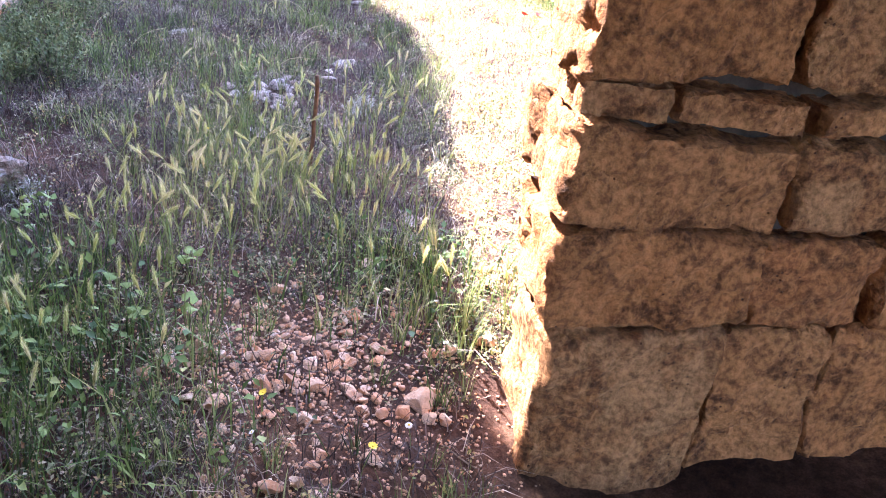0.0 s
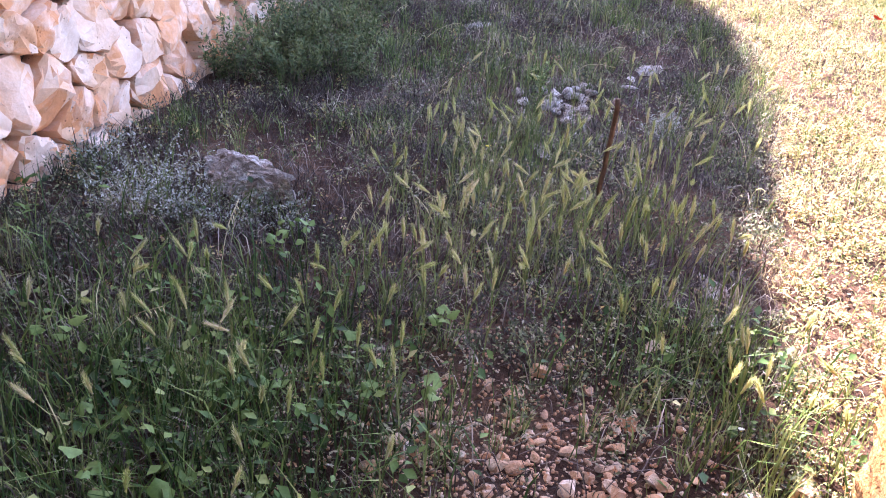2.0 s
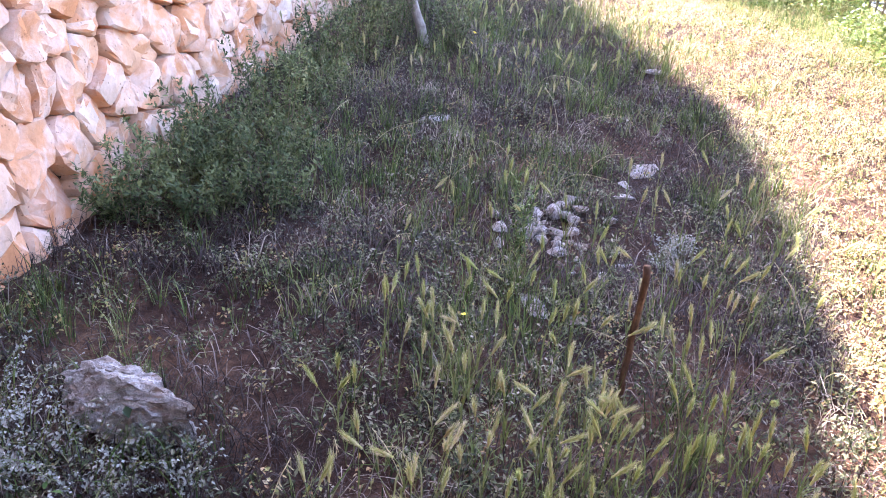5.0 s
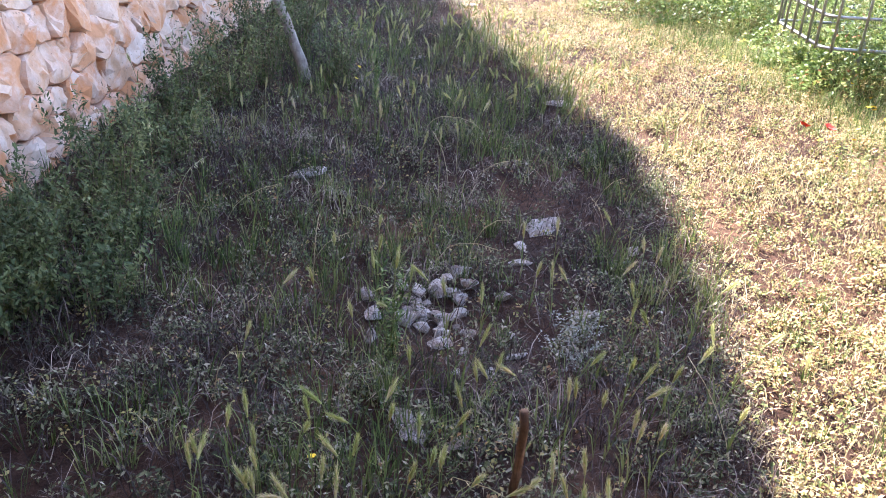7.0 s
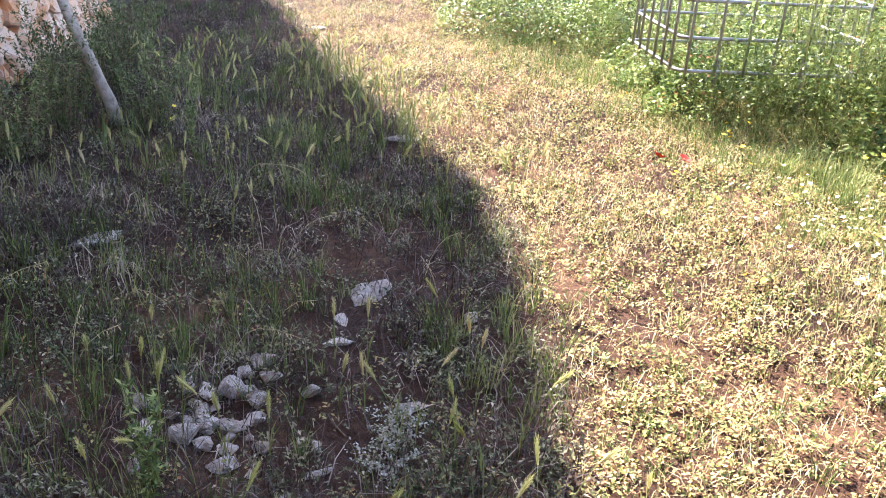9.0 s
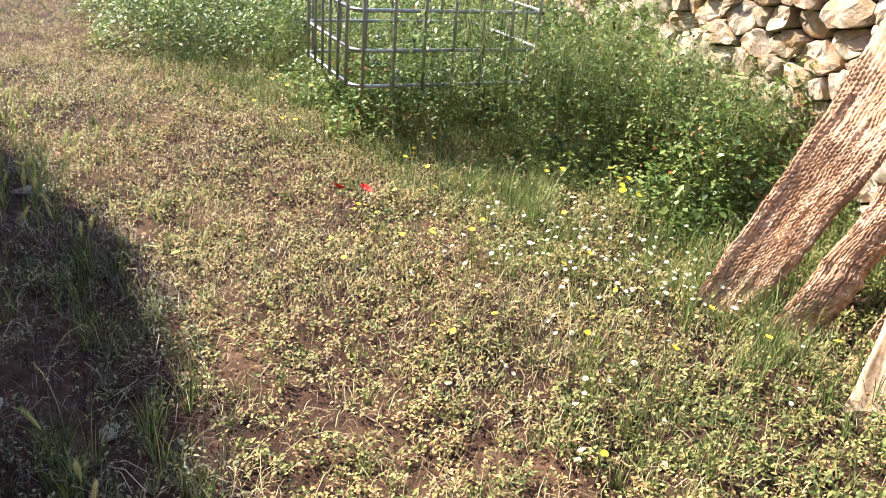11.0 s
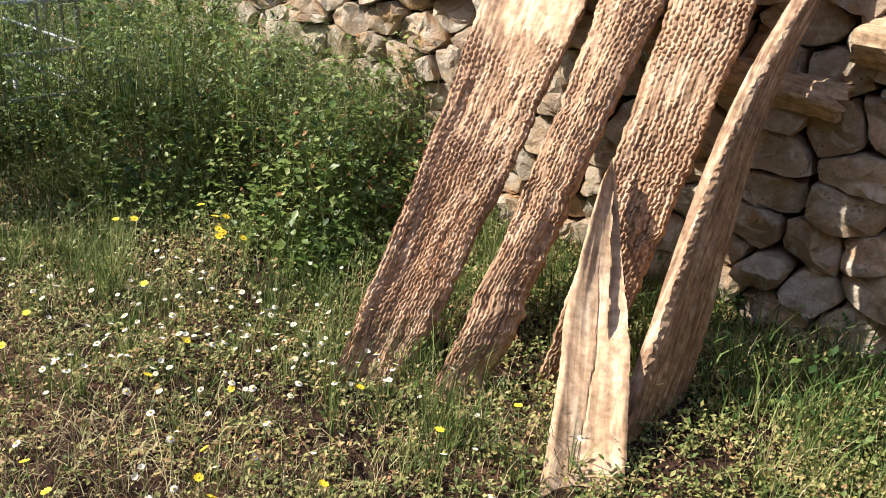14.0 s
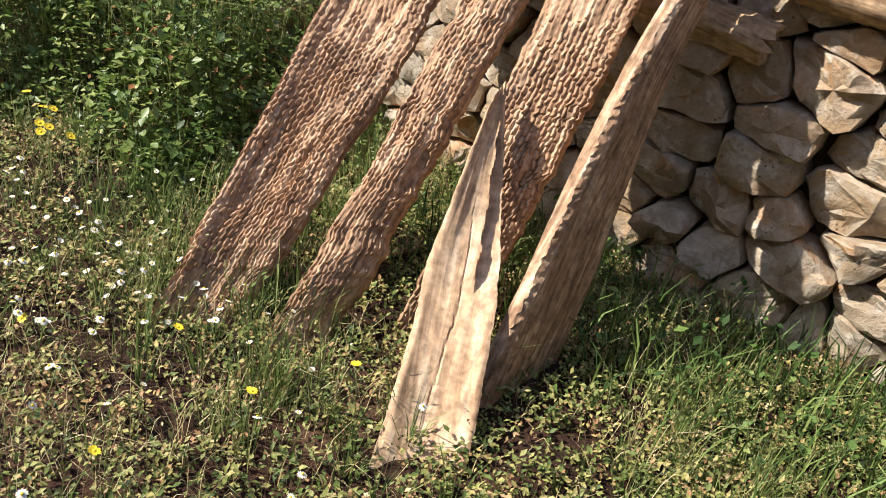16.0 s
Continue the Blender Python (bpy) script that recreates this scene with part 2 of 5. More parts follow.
M_STEM = leaf_material("green_stem", [(0.0, (0.1, 0.17, 0.04)), (0.6, (0.2, 0.24, 0.08)), (1.0, (0.36, 0.31, 0.15))])
M_TWIG = plain_material("dry_twig", (0.13, 0.085, 0.055), (0.3, 0.23, 0.17), 60.0, 0.9)
M_BARK = plain_material("grey_bark", (0.2, 0.16, 0.13), (0.42, 0.37, 0.31), 25.0, 0.95, 0, 0.9, 0.012)
M_WHITE = plain_material("white_petal", (0.6, 0.57, 0.48), (0.8, 0.78, 0.72), 40.0, 0.7)
M_YELLOW = plain_material("yellow_petal", (0.75, 0.52, 0.02), (0.85, 0.66, 0.04), 60.0, 0.6)
M_RED = plain_material("poppy_petal", (0.62, 0.03, 0.015), (0.8, 0.06, 0.03), 50.0, 0.6)
# litter for the shadowed side only: shade is put into its dark stops
M_SHADELITTER = leaf_material("shaded_litter", [(0.0, (0.02, 0.013, 0.012)), (0.5, (0.055, 0.037, 0.032)), (0.7, (0.15, 0.11, 0.095)), (0.84, (0.38, 0.3, 0.24)), (1.0, (0.64, 0.53, 0.4))], through_light=0.1)
M_DRYLEAF = leaf_material("rust_leaf", [(0.0, (0.16, 0.06, 0.025)), (0.5, (0.34, 0.15, 0.06)), (1.0, (0.5, 0.3, 0.14))], clump=6.0)
M_STEEL = plain_material("galvanised_steel", (0.2, 0.205, 0.21), (0.36, 0.365, 0.37), 45.0, 0.45, 0.7, 0.15, 0.001)
M_BOARD = wood_material("pitted_board_wood", (0.6, 0.475, 0.365), (0.375, 0.245, 0.16), (0.11, 0.07, 0.046))
M_SMOOTH = wood_material("worn_smooth_wood", (0.68, 0.55, 0.42), (0.56, 0.4, 0.27), (0.3, 0.19, 0.115), grain=35.0, relief=0.35)
M_LOG = wood_material("split_log_wood", (0.58, 0.46, 0.33), (0.44, 0.31, 0.2), (0.2, 0.13, 0.08), along=(0.07, 1, 1), grain=45.0, relief=0.9)
M_STAKE = wood_material("dark_stake_wood", (0.2, 0.125, 0.08), (0.12, 0.07, 0.042), (0.06, 0.035, 0.022))


# ---- building helpers ----
def obj(name, mesh, material=None, parent=None, label="", at=None):
    ob = new(name, mesh)
    if material is not None and not mesh.materials:
        mesh.materials.append(material)
    if parent is not None:
        ob.parent = parent
    if at is not None:
        ob.matrix_basis = at
    if label:
        tagged(ob, label)
    return ob


def bm_mesh(bm, name, smooth=True, sharp=None):
    me = bpy.data.meshes.new(name)
    bm.normal_update()
    bm.to_mesh(me)
    bm.free()
    if smooth:
        me.polygons.foreach_set("use_smooth", np.ones(len(me.polygons), dtype=bool))
        if sharp:
            me.set_sharp_from_angle(angle=radians(sharp))
    return me


def tri_mesh(name, verts, tris, smooth=False):
    """A mesh of triangles from arrays."""
    me = bpy.data.meshes.new(name)
    verts = np.asarray(verts, dtype=np.float32)
    tris = np.asarray(tris, dtype=np.int32)
    me.vertices.add(len(verts))
    me.vertices.foreach_set("co", verts.ravel())
    me.loops.add(tris.size)
    me.loops.foreach_set("vertex_index", tris.ravel())
    me.polygons.add(len(tris))
    me.polygons.foreach_set("loop_start", np.arange(0, tris.size, 3, dtype=np.int32))
    me.polygons.foreach_set("loop_total", np.full(len(tris), 3, dtype=np.int32))
    if smooth:
        me.polygons.foreach_set("use_smooth", np.ones(len(tris), dtype=bool))
    me.update(calc_edges=True)
    return me


RNG = np.random.default_rng(7)


def sstep(a, b, v):
    u = np.clip((np.asarray(v, dtype=float) - a) / (b - a), 0, 1)
    return u * u * (3 - 2 * u)


LATTICE = np.random.default_rng(3).random((64, 64))


def vnoise(x, y, cell):
    """Smooth value noise, 0 to 1, of the given cell size in metres."""
    u, v = np.asarray(x, dtype=float) / cell + 100.3, np.asarray(y, dtype=float) / cell + 57.1
    i, j = np.floor(u).astype(int), np.floor(v).astype(int)
    fu, fv = u - i, v - j
    fu, fv = fu * fu * (3 - 2 * fu), fv * fv * (3 - 2 * fv)
    a, b = LATTICE[i % 64, j % 64], LATTICE[(i + 1) % 64, j % 64]
    c, d = LATTICE[i % 64, (j + 1) % 64], LATTICE[(i + 1) % 64, (j + 1) % 64]
    return (a * (1 - fu) + b * fu) * (1 - fv) + (c * (1 - fu) + d * fu) * fv


# the two long walls run the same way; ALONG is that way, LEFT_OUT and RIGHT_OUT face the yard
ALONG = np.array((0.497, 0.868))
LEFT_AT, LEFT_OUT = np.array((-0.16, 3.876)), np.array((0.868, -0.497))
RIGHT_AT, RIGHT_OUT = np.array((6.05, 2.0)), np.array((-0.868, 0.497))


def from_left(x, y):
    return (x - LEFT_AT[0]) * LEFT_OUT[0] + (y - LEFT_AT[1]) * LEFT_OUT[1]


def from_right(x, y):
    return (x - RIGHT_AT[0]) * RIGHT_OUT[0] + (y - RIGHT_AT[1]) * RIGHT_OUT[1]


def along_right(x, y):
    return (x - RIGHT_AT[0]) * ALONG[0] + (y - RIGHT_AT[1]) * ALONG[1]


def along_left(x, y):
    return (x - LEFT_AT[0]) * ALONG[0] + (y - LEFT_AT[1]) * ALONG[1]


def ground_z(x, y):
    x, y = np.asarray(x, dtype=float), np.asarray(y, dtype=float)
    z = -0.05 - 0.045 * np.exp(-((x - 2.6) ** 2 + (y - 4.5) ** 2) / 1.6)
    z = z - 0.16 * np.exp(-((x - 1.55) ** 2 + (y - 0.95) ** 2) / 0.3)
    z = z + 0.13 * sstep(3.7, 5.4, x) + 0.09 * sstep(0.9, 0.0, from_left(x, y)) + 0.07 * sstep(5.2, 7.5, y)
    z = z + 0.12 * sstep(1.6, 0.4, from_right(x, y)) * sstep(1.0, 2.6, along_right(x, y))
    near = np.exp(-((x - 3) ** 2 + (y - 4) ** 2) / 120.0)
    return z + near * (0.03 * (vnoise(x, y, 0.7) - 0.5) + 0.022 * (vnoise(x, y, 0.19) - 0.5) + 0.01 * (vnoise(x, y, 0.07) - 0.5))


# ---- ground: one sheet, fine in the yard and coarse out to the horizon ----
def spread(lo, hi, step, far):
    core = np.arange(lo, hi + step / 2, step)
    out = step * 1.5 * 1.5 ** np.arange(0, 24)
    out = np.cumsum(out)
    out = out[out < far]
    return np.concatenate([(lo - out)[::-1], core, hi + out])


gx, gy = spread(-1.2, 8.4, 0.045, 1500), spread(0.2, 11.5, 0.045, 1500)
GX, GY = np.meshgrid(gx, gy, indexing='ij')
gv = np.stack([GX, GY, ground_z(GX, GY)], -1).reshape(-1, 3)
ni, nj = GX.shape
ii, jj = np.meshgrid(np.arange(ni - 1), np.arange(nj - 1), indexing='ij')
a = (ii * nj + jj).ravel()
gt = np.concatenate([np.stack([a, a + nj, a + nj + 1], -1), np.stack([a, a + nj + 1, a + 1], -1)])
ground = obj("ground", tri_mesh("ground", gv, gt, True), M_SOIL)
tagged(ground, "reddish-brown dry soil of a weedy yard", "ground", kind="structure")


# ---- dry-stone walls ----
def clip_cell(poly, p, q, w):
    """Keep the side of a convex polygon that is nearer to p than to q (w: how far the border is pushed towards q)."""
    nx, ny = q[0] - p[0], q[1] - p[1]
    d = math.hypot(nx, ny)
    nx, ny = nx / d, ny / d
    c = nx * (p[0] + q[0]) / 2 + ny * (p[1] + q[1]) / 2 + w
    out = []
    for k in range(len(poly)):
        s, e = poly[k - 1], poly[k]
        ds, de = nx * s[0] + ny * s[1] - c, nx * e[0] + ny * e[1] - c
        if (ds < 0) != (de < 0):
            f = ds / (ds - de)
            out.append((s[0] + f * (e[0] - s[0]), s[1] + f * (e[1] - s[1])))
        if de < 0:
            out.append(e)
    return out


def stone_cells(x0, x1, z0, z1, w, h, rnd, jitter=0.42, bed=1.0):
    """An uneven, fitted pattern of stones over a wall's face: convex outlines. bed over 1 lays them flatter, in courses."""
    z0, z1, h = z0 * bed, z1 * bed, h * bed
    seeds = []
    rows = max(1, round((z1 - z0) / h))
    for r in range(rows):
        x = x0 - w * rnd.random()
        while x < x1 + w:
            ww = w * rnd.choice((0.4, 0.6, 0.8, 1.0, 1.3, 1.7))
            seeds.append((x + ww / 2, z0 + (r + 0.5 + rnd.uniform(-jitter, jitter)) * (z1 - z0) / rows, rnd.uniform(-0.035, 0.035)))
            x += ww
    pts = np.array(seeds)
    cells = []
    for k, (px, pz, pw) in enumerate(seeds):
        poly = [(px - w * 1.1, pz - h * 1.2), (px + w * 1.1, pz - h * 1.2), (px + w * 1.1, pz + h * 1.2), (px - w * 1.1, pz + h * 1.2)]
        poly = [(min(max(a, x0), x1), min(max(b, z0), z1)) for a, b in poly]
        d = (pts[:, 0] - px) ** 2 + (pts[:, 1] - pz) ** 2
        for q in np.argsort(d)[1:22]:
            poly = clip_cell(poly, (px, pz), (pts[q, 0], pts[q, 1]), (pw - pts[q, 2]) * 0.6)
            if len(poly) < 3:
                break
        if len(poly) >= 3:
            area = sum(poly[i - 1][0] * poly[i][1] - poly[i][0] * poly[i - 1][1] for i in range(len(poly))) / 2
            if abs(area) > 0.0015:
                cells.append([(a, b / bed) for a, b in poly])
    return cells


def stone_arrays(poly, rnd, gap=0.002, proud=0.05, back=0.16, around=18):
    """One rough stone with that outline: x along, y out of the wall, z up, about its own middle."""
    cx = sum(p[0] for p in poly) / len(poly)
    cz = sum(p[1] for p in poly) / len(poly)
    pts = [(p[0] - cx, p[1] - cz) for p in poly]
    size = math.sqrt(abs(sum(pts[i - 1][0] * pts[i][1] - pts[i][0] * pts[i - 1][1] for i in range(len(pts))) / 2))
    seg = [math.dist(pts[i], pts[(i + 1) % len(pts)]) for i in range(len(pts))]
    total = sum(seg)
    ring = []
    for k in range(around):
        s = total * k / around
        i = 0
        while s > seg[i] and i < len(seg) - 1:
            s -= seg[i]
            i += 1
        f = s / max(seg[i], 1e-6)
        p, q = pts[i], pts[(i + 1) % len(pts)]
        ring.append((p[0] + f * (q[0] - p[0]), p[1] + f * (q[1] - p[1])))
    smooth = [((ring[k - 1][0] + 4 * ring[k][0] + ring[(k + 1) % around][0]) / 6, (ring[k - 1][1] + 4 * ring[k][1] + ring[(k + 1) % around][1]) / 6) for k in range(around)]
    off = Vector((rnd.uniform(-50, 50), rnd.uniform(-50, 50), rnd.uniform(-50, 50)))
    out = rnd.uniform(0.15, 1.0) * proud
    big = min(1.3, size / 0.14)
    # broken faces: a few tilted planes, the deepest of which shows
    facets = [(rnd.uniform(-0.5, 0.5), rnd.uniform(-0.5, 0.4), rnd.uniform(0.012, 0.05) * big) for _ in range(3)]
    facets.append((rnd.uniform(-0.2, 0.2), rnd.uniform(-0.3, 0.15), 0.012 * big))
    verts, faces = [], []
    shrink = max(0.6, 1 - gap / max(size, 0.02))
    for r, (f, y) in enumerate(((0.9, -back), (1.0, -0.05), (1.0, -0.018), (0.94, -0.002), (0.72, 0.0), (0.38, 0.0))):
        for (x, z) in smooth:
            px, pz = x * f * shrink, z * f * shrink
            n1 = noise.noise(Vector((px * 9, y * 9, pz * 9)) + off)
            n2 = noise.noise(Vector((px * 30, y * 30, pz * 30)) + off)
            cut = max(-0.05, min(a * px + b * pz + c for a, b, c in facets))
            push = (0.014 * n1 + 0.013 * n2) * big + cut
            k = 1 + (0.16 * n1 + 0.12 * n2) * (1 if r else 0)
            verts.append((px * k, y + (out + push if r > 1 else 0), pz * k))
    verts.append((0, out + min(c for _, _, c in facets) + 0.01 * noise.noise(off), 0))
    n = around
    for r in range(5):
        for k in range(n):
            a, b = r * n + k, r * n + (k + 1) % n
            faces += [(a, a + n, b + n), (a, b + n, b)]
    for k in range(n):
        faces.append((5 * n + k, len(verts) - 1, 5 * n + (k + 1) % n))
    return (cx, cz), verts, faces


def block_mesh(name, lx, ly, lz, rnd, rugged=0.02, cuts=(7, 5, 4)):
    """A rough-hewn block with broken edges, about its own middle."""
    bm = bmesh.new()
    nx, ny, nz = cuts
    grid = {}
    off = Vector((rnd.uniform(-50, 50), rnd.uniform(-50, 50), rnd.uniform(-50, 50)))
    for i in range(nx + 1):
        for j in range(ny + 1):
            for k in range(nz + 1):
                if i in (0, nx) or j in (0, ny) or k in (0, nz):
                    u, v, w = 2 * i / nx - 1, 2 * j / ny - 1, 2 * k / nz - 1
                    p = Vector((u * lx / 2, v * ly / 2, w * lz / 2))
                    edge = (abs(u) > 0.99) + (abs(v) > 0.99) + (abs(w) > 0.99)
                    if edge >= 2:
                        p -= Vector((math.copysign(1, u) * (abs(u) > 0.99), math.copysign(1, v) * (abs(v) > 0.99), math.copysign(1, w) * (abs(w) > 0.99))) * 0.009 * (edge - 1)
                    n1 = noise.noise_vector(p * 4 + off)
                    n2 = noise.noise_vector(p * 16 + off)
                    n3 = noise.noise_vector(p * 55 + off)
                    n4 = noise.noise_vector(p * 34 + off)
                    pit = max(0.0, noise.noise(p * 27 - off) - 0.22) * 0.035
                    p += n1 * rugged * 1.5 + n2 * rugged * 0.6 + n4 * rugged * 0.25 + n3 * rugged * 0.12
                    if edge == 1:
                        p -= Vector((u * (abs(u) > 0.99), v * (abs(v) > 0.99), w * (abs(w) > 0.99))) * pit
                    grid[i, j, k] = bm.verts.new(p)
    for i in range(nx):
        for j in range(ny):
            for k in (0, nz):
                bm.faces.new([grid[i, j, k], grid[i + 1, j, k], grid[i + 1, j + 1, k], grid[i, j + 1, k]])
    for i in range(nx):
        for k in range(nz):
            for j in (0, ny):
                bm.faces.new([grid[i, j, k], grid[i + 1, j, k], grid[i + 1, j, k + 1], grid[i, j, k + 1]])
    for j in range(ny):
        for k in range(nz):
            for i in (0, nx):
                bm.faces.new([grid[i, j, k], grid[i, j + 1, k], grid[i, j + 1, k + 1], grid[i, j, k + 1]])
    bmesh.ops.recalc_face_normals(bm, faces=bm.faces)
    return bm_mesh(bm, name, True, 55)


def wall_frame(at, along, out):
    """Local x along the wall, y out of its face, z up."""
    return Matrix(((along[0], out[0], 0, at[0]), (along[1], out[1], 0, at[1]), (0, 0, 1, 0), (0, 0, 0, 1)))


def core_mesh(name, profile, y0, y1, foot=-0.4):
    """The wall's rubble core: a slab whose top follows the profile of (x, height)."""
    bm = bmesh.new()
    rows = []
    for x, h in profile:
        rows.append([bm.verts.new(p) for p in ((x, y0, foot), (x, y1, foot), (x, y1, h), (x, y0, h))])
    for p, q in zip(rows, rows[1:]):
        for k in range(4):
            bm.faces.new([p[k], p[(k + 1) % 4], q[(k + 1) % 4], q[k]])
    bm.faces.new(rows[0])
    bm.faces.new(rows[-1])
    bmesh.ops.recalc_face_normals(bm, faces=bm.faces)
    return bm_mesh(bm, name, False)


def face_wall(wall, cells, rnd, material, ground_at, top_at, single, **kw):
    """Set the stones of a face: those for which single(x, z) holds are parts of their own, the rest one joined part."""
    jv, jf = [], []
    count = 0
    for poly in cells:
        cx = sum(p[0] for p in poly) / len(poly)
        cz = sum(p[1] for p in poly) / len(poly)
        if cz > top_at(cx) - 0.04 or cz < ground_at(cx) - 0.16:
            continue
        (cx, cz), v, f = stone_arrays(poly, rnd, **kw)
        if single(cx, cz) and count < 300:
            count += 1
            me = tri_mesh("stone", v, f, True)
            me.set_sharp_from_angle(angle=radians(24))
            obj("stone", me, material, wall, at=Matrix.Translation((cx, 0, cz)))
        else:
            b = len(jv)
            jv += [(p[0] + cx, p[1], p[2] + cz) for p in v]
            jf += [(p[0] + b, p[1] + b, p[2] + b) for p in f]
    if jv:
        me = tri_mesh("stones", jv, jf, True)
        me.set_sharp_from_angle(angle=radians(24))
        tagged(obj("stones", me, material, wall), kind="stuff")


# left wall whose shadow lies over the yard: its unseen top is shaped so that the shadow ends at EDGE
BATTER = 6.0                                             # degrees by which the wall leans back
COT = 1 / math.tan(radians(SUN_EL))
EDGE = [(1.47, 1.35), (2.19, 2.55), (2.95, 3.55), (3.42, 4.15), (3.9, 4.9), (4.22, 5.7), (4.32, 6.4), (4.42, 7.1), (4.55, 7.8), (4.95, 9.2), (5.35, 10.6), (5.6, 11.6)]
profile = []
for ex, ey in EDGE:
    k = from_left(ex, ey) / (float(np.dot((SUN_WAY.x, SUN_WAY.y), LEFT_OUT)) - math.tan(radians(BATTER)) / COT)
    profile.append((float(along_left(ex - k * SUN_WAY.x, ey - k * SUN_WAY.y)), k / COT - 0.03))
profile.sort()
profile = [(-6.0, profile[0][1] + 0.8), (profile[0][0] - 0.12, profile[0][1] + 0.75)] + profile + [(profile[-1][0] + 6, 1.3)]


def left_top(x):
    return float(np.interp(x, [p[0] for p in profile], [p[1] for p in profile]))


wall_left = obj("wall_left", core_mesh("wall_left", profile, -0.5, -0.06), M_CORE, at=wall_frame(LEFT_AT, ALONG, LEFT_OUT) @ pose(0, 0, 0, BATTER))
tagged(wall_left, "dry-stone wall of pinkish limestone in shade, its unseen top added to cast the yard's shadow", "stone wall", kind="structure")
rnd = random.Random(11)


def left_ground(x):
    return float(ground_z(LEFT_AT[0] + ALONG[0] * x, LEFT_AT[1] + ALONG[1] * x))


face_wall(wall_left, stone_cells(-2.2, 7.6, -0.1, 1.34, 0.225, 0.17, rnd, 0.36, 1.2), rnd, M_PINK, left_ground, lambda x: min(1.34, left_top(x)), lambda x, z: -0.7 < x < 6.4 and z < 1.0)
# unseen upper courses, added up to the shadow-casting top
face_wall(wall_left, stone_cells(-6.0, 14.0, 1.34, 5.8, 0.46, 0.34, rnd), rnd, M_PINK, left_ground, left_top, lambda x, z: False, around=10)

wall_right = obj("wall_right", core_mesh("wall_right", [(-7, 1.5), (-2, 1.45), (1.5, 1.5), (4, 1.4), (12, 1.4)], -0.55, -0.06), M_CORE, at=wall_frame(RIGHT_AT, ALONG, RIGHT_OUT))
tagged(wall_right, "sunlit dry-stone garden wall of pale rough limestone", "stone wall", kind="structure")
rnd = random.Random(23)


def right_ground(x):
    return float(ground_z(RIGHT_AT[0] + ALONG[0] * x, RIGHT_AT[1] + ALONG[1] * x))


face_wall(wall_right, stone_cells(-2.4, 6.0, -0.05, 1.5, 0.225, 0.14, rnd, 0.3, 1.45), rnd, M_PALE, right_ground, lambda x: 1.5, lambda x, z: -1.6 < x < 4.6, gap=0.006, proud=0.075)
face_wall(wall_right, stone_cells(-7.0, -2.4, -0.05, 1.5, 0.4, 0.28, rnd), rnd, M_PALE, right_ground, lambda x: 1.5, lambda x, z: False, around=10)
face_wall(wall_right, stone_cells(6.0, 12.0, -0.05, 1.4, 0.4, 0.28, rnd), rnd, M_PALE, right_ground, lambda x: 1.4, lambda x, z: False, around=10)

# gate wall: big hewn blocks at its end, smaller ones behind them; the walk starts under an added, unseen lean-to
GATE_AT = np.array((1.475, 1.28))
GATE_ALONG = np.array((0.868, -0.497))
gate = obj("wall_gate", core_mesh("wall_gate", [(0.1, 2.35), (4.6, 2.35)], 0.12, 0.34), M_CORE, at=wall_frame(GATE_AT, GATE_ALONG, ALONG))
tagged(gate, "end of a thick wall of big rough-hewn ochre limestone blocks", "stone wall", kind="structure")
rnd = random.Random(5)
for z0, z1, widths in ((-0.7, -0.26, (0.5, 0.45, 0.4)), (-0.25, 0.365, (0.5, 0.34, 0.4)), (0.375, 0.65, (0.57, 0.36, 0.3)), (0.665, 0.915, (0.6, 0.42, 0.3)), (0.935, 1.02, (0.22, 0.36, 0.3)),
                       (1.035, 1.32, (0.55, 0.5, 0.3)), (1.34, 1.6, (0.5, 0.4, 0.4)), (1.62, 1.95, (0.6, 0.4, 0.35)), (1.97, 2.35, (0.5, 0.5, 0.35))):
    x = rnd.uniform(-0.035, 0.02)
    for n, w in enumerate(widths):
        deep = 0.42 if n == 0 else 0.2
        me = block_mesh("block", w - 0.004, deep, z1 - z0 - 0.004, rnd, 0.026 if z1 - z0 > 0.15 else 0.014, (40, 18, 24) if n == 0 else (26, 8, 20))
        obj("block", me, M_OCHRE, gate, at=pose(x + w / 2, deep / 2 + rnd.uniform(-0.015, 0.02), (z0 + z1) / 2, rnd.uniform(-3, 3), rnd.uniform(-3, 3), rnd.uniform(-3, 3)))
        x += w + 0.008
face_wall(gate, [[(a, b) for a, b in c] for c in stone_cells(1.2, 4.6, -0.1, 2.35, 0.34, 0.25, rnd)], rnd, M_OCHRE, lambda x: -0.1, lambda x: 2.4, lambda x, z: False, around=10)

# unseen roof and back walls behind the walk's start, added and sized to dim the gate wall
bm = bmesh.new()
bmesh.ops.create_cube(bm, size=1.0, matrix=Matrix.Translation((0.85, -1.5, 2.44)) @ Matrix.Diagonal((8.0, 3.8, 0.16, 1)))
bmesh.ops.bevel(bm, geom=bm.edges[:], offset=0.02, segments=2, affect='EDGES')
roof = obj("ceiling_lean_to", bm_mesh(bm, "ceiling_lean_to", False), M_SLAB, at=wall_frame(GATE_AT, GATE_ALONG, ALONG))
tagged(roof, "unseen stone slab roof added to shade the gate wall's inner face", "roof", kind="structure")
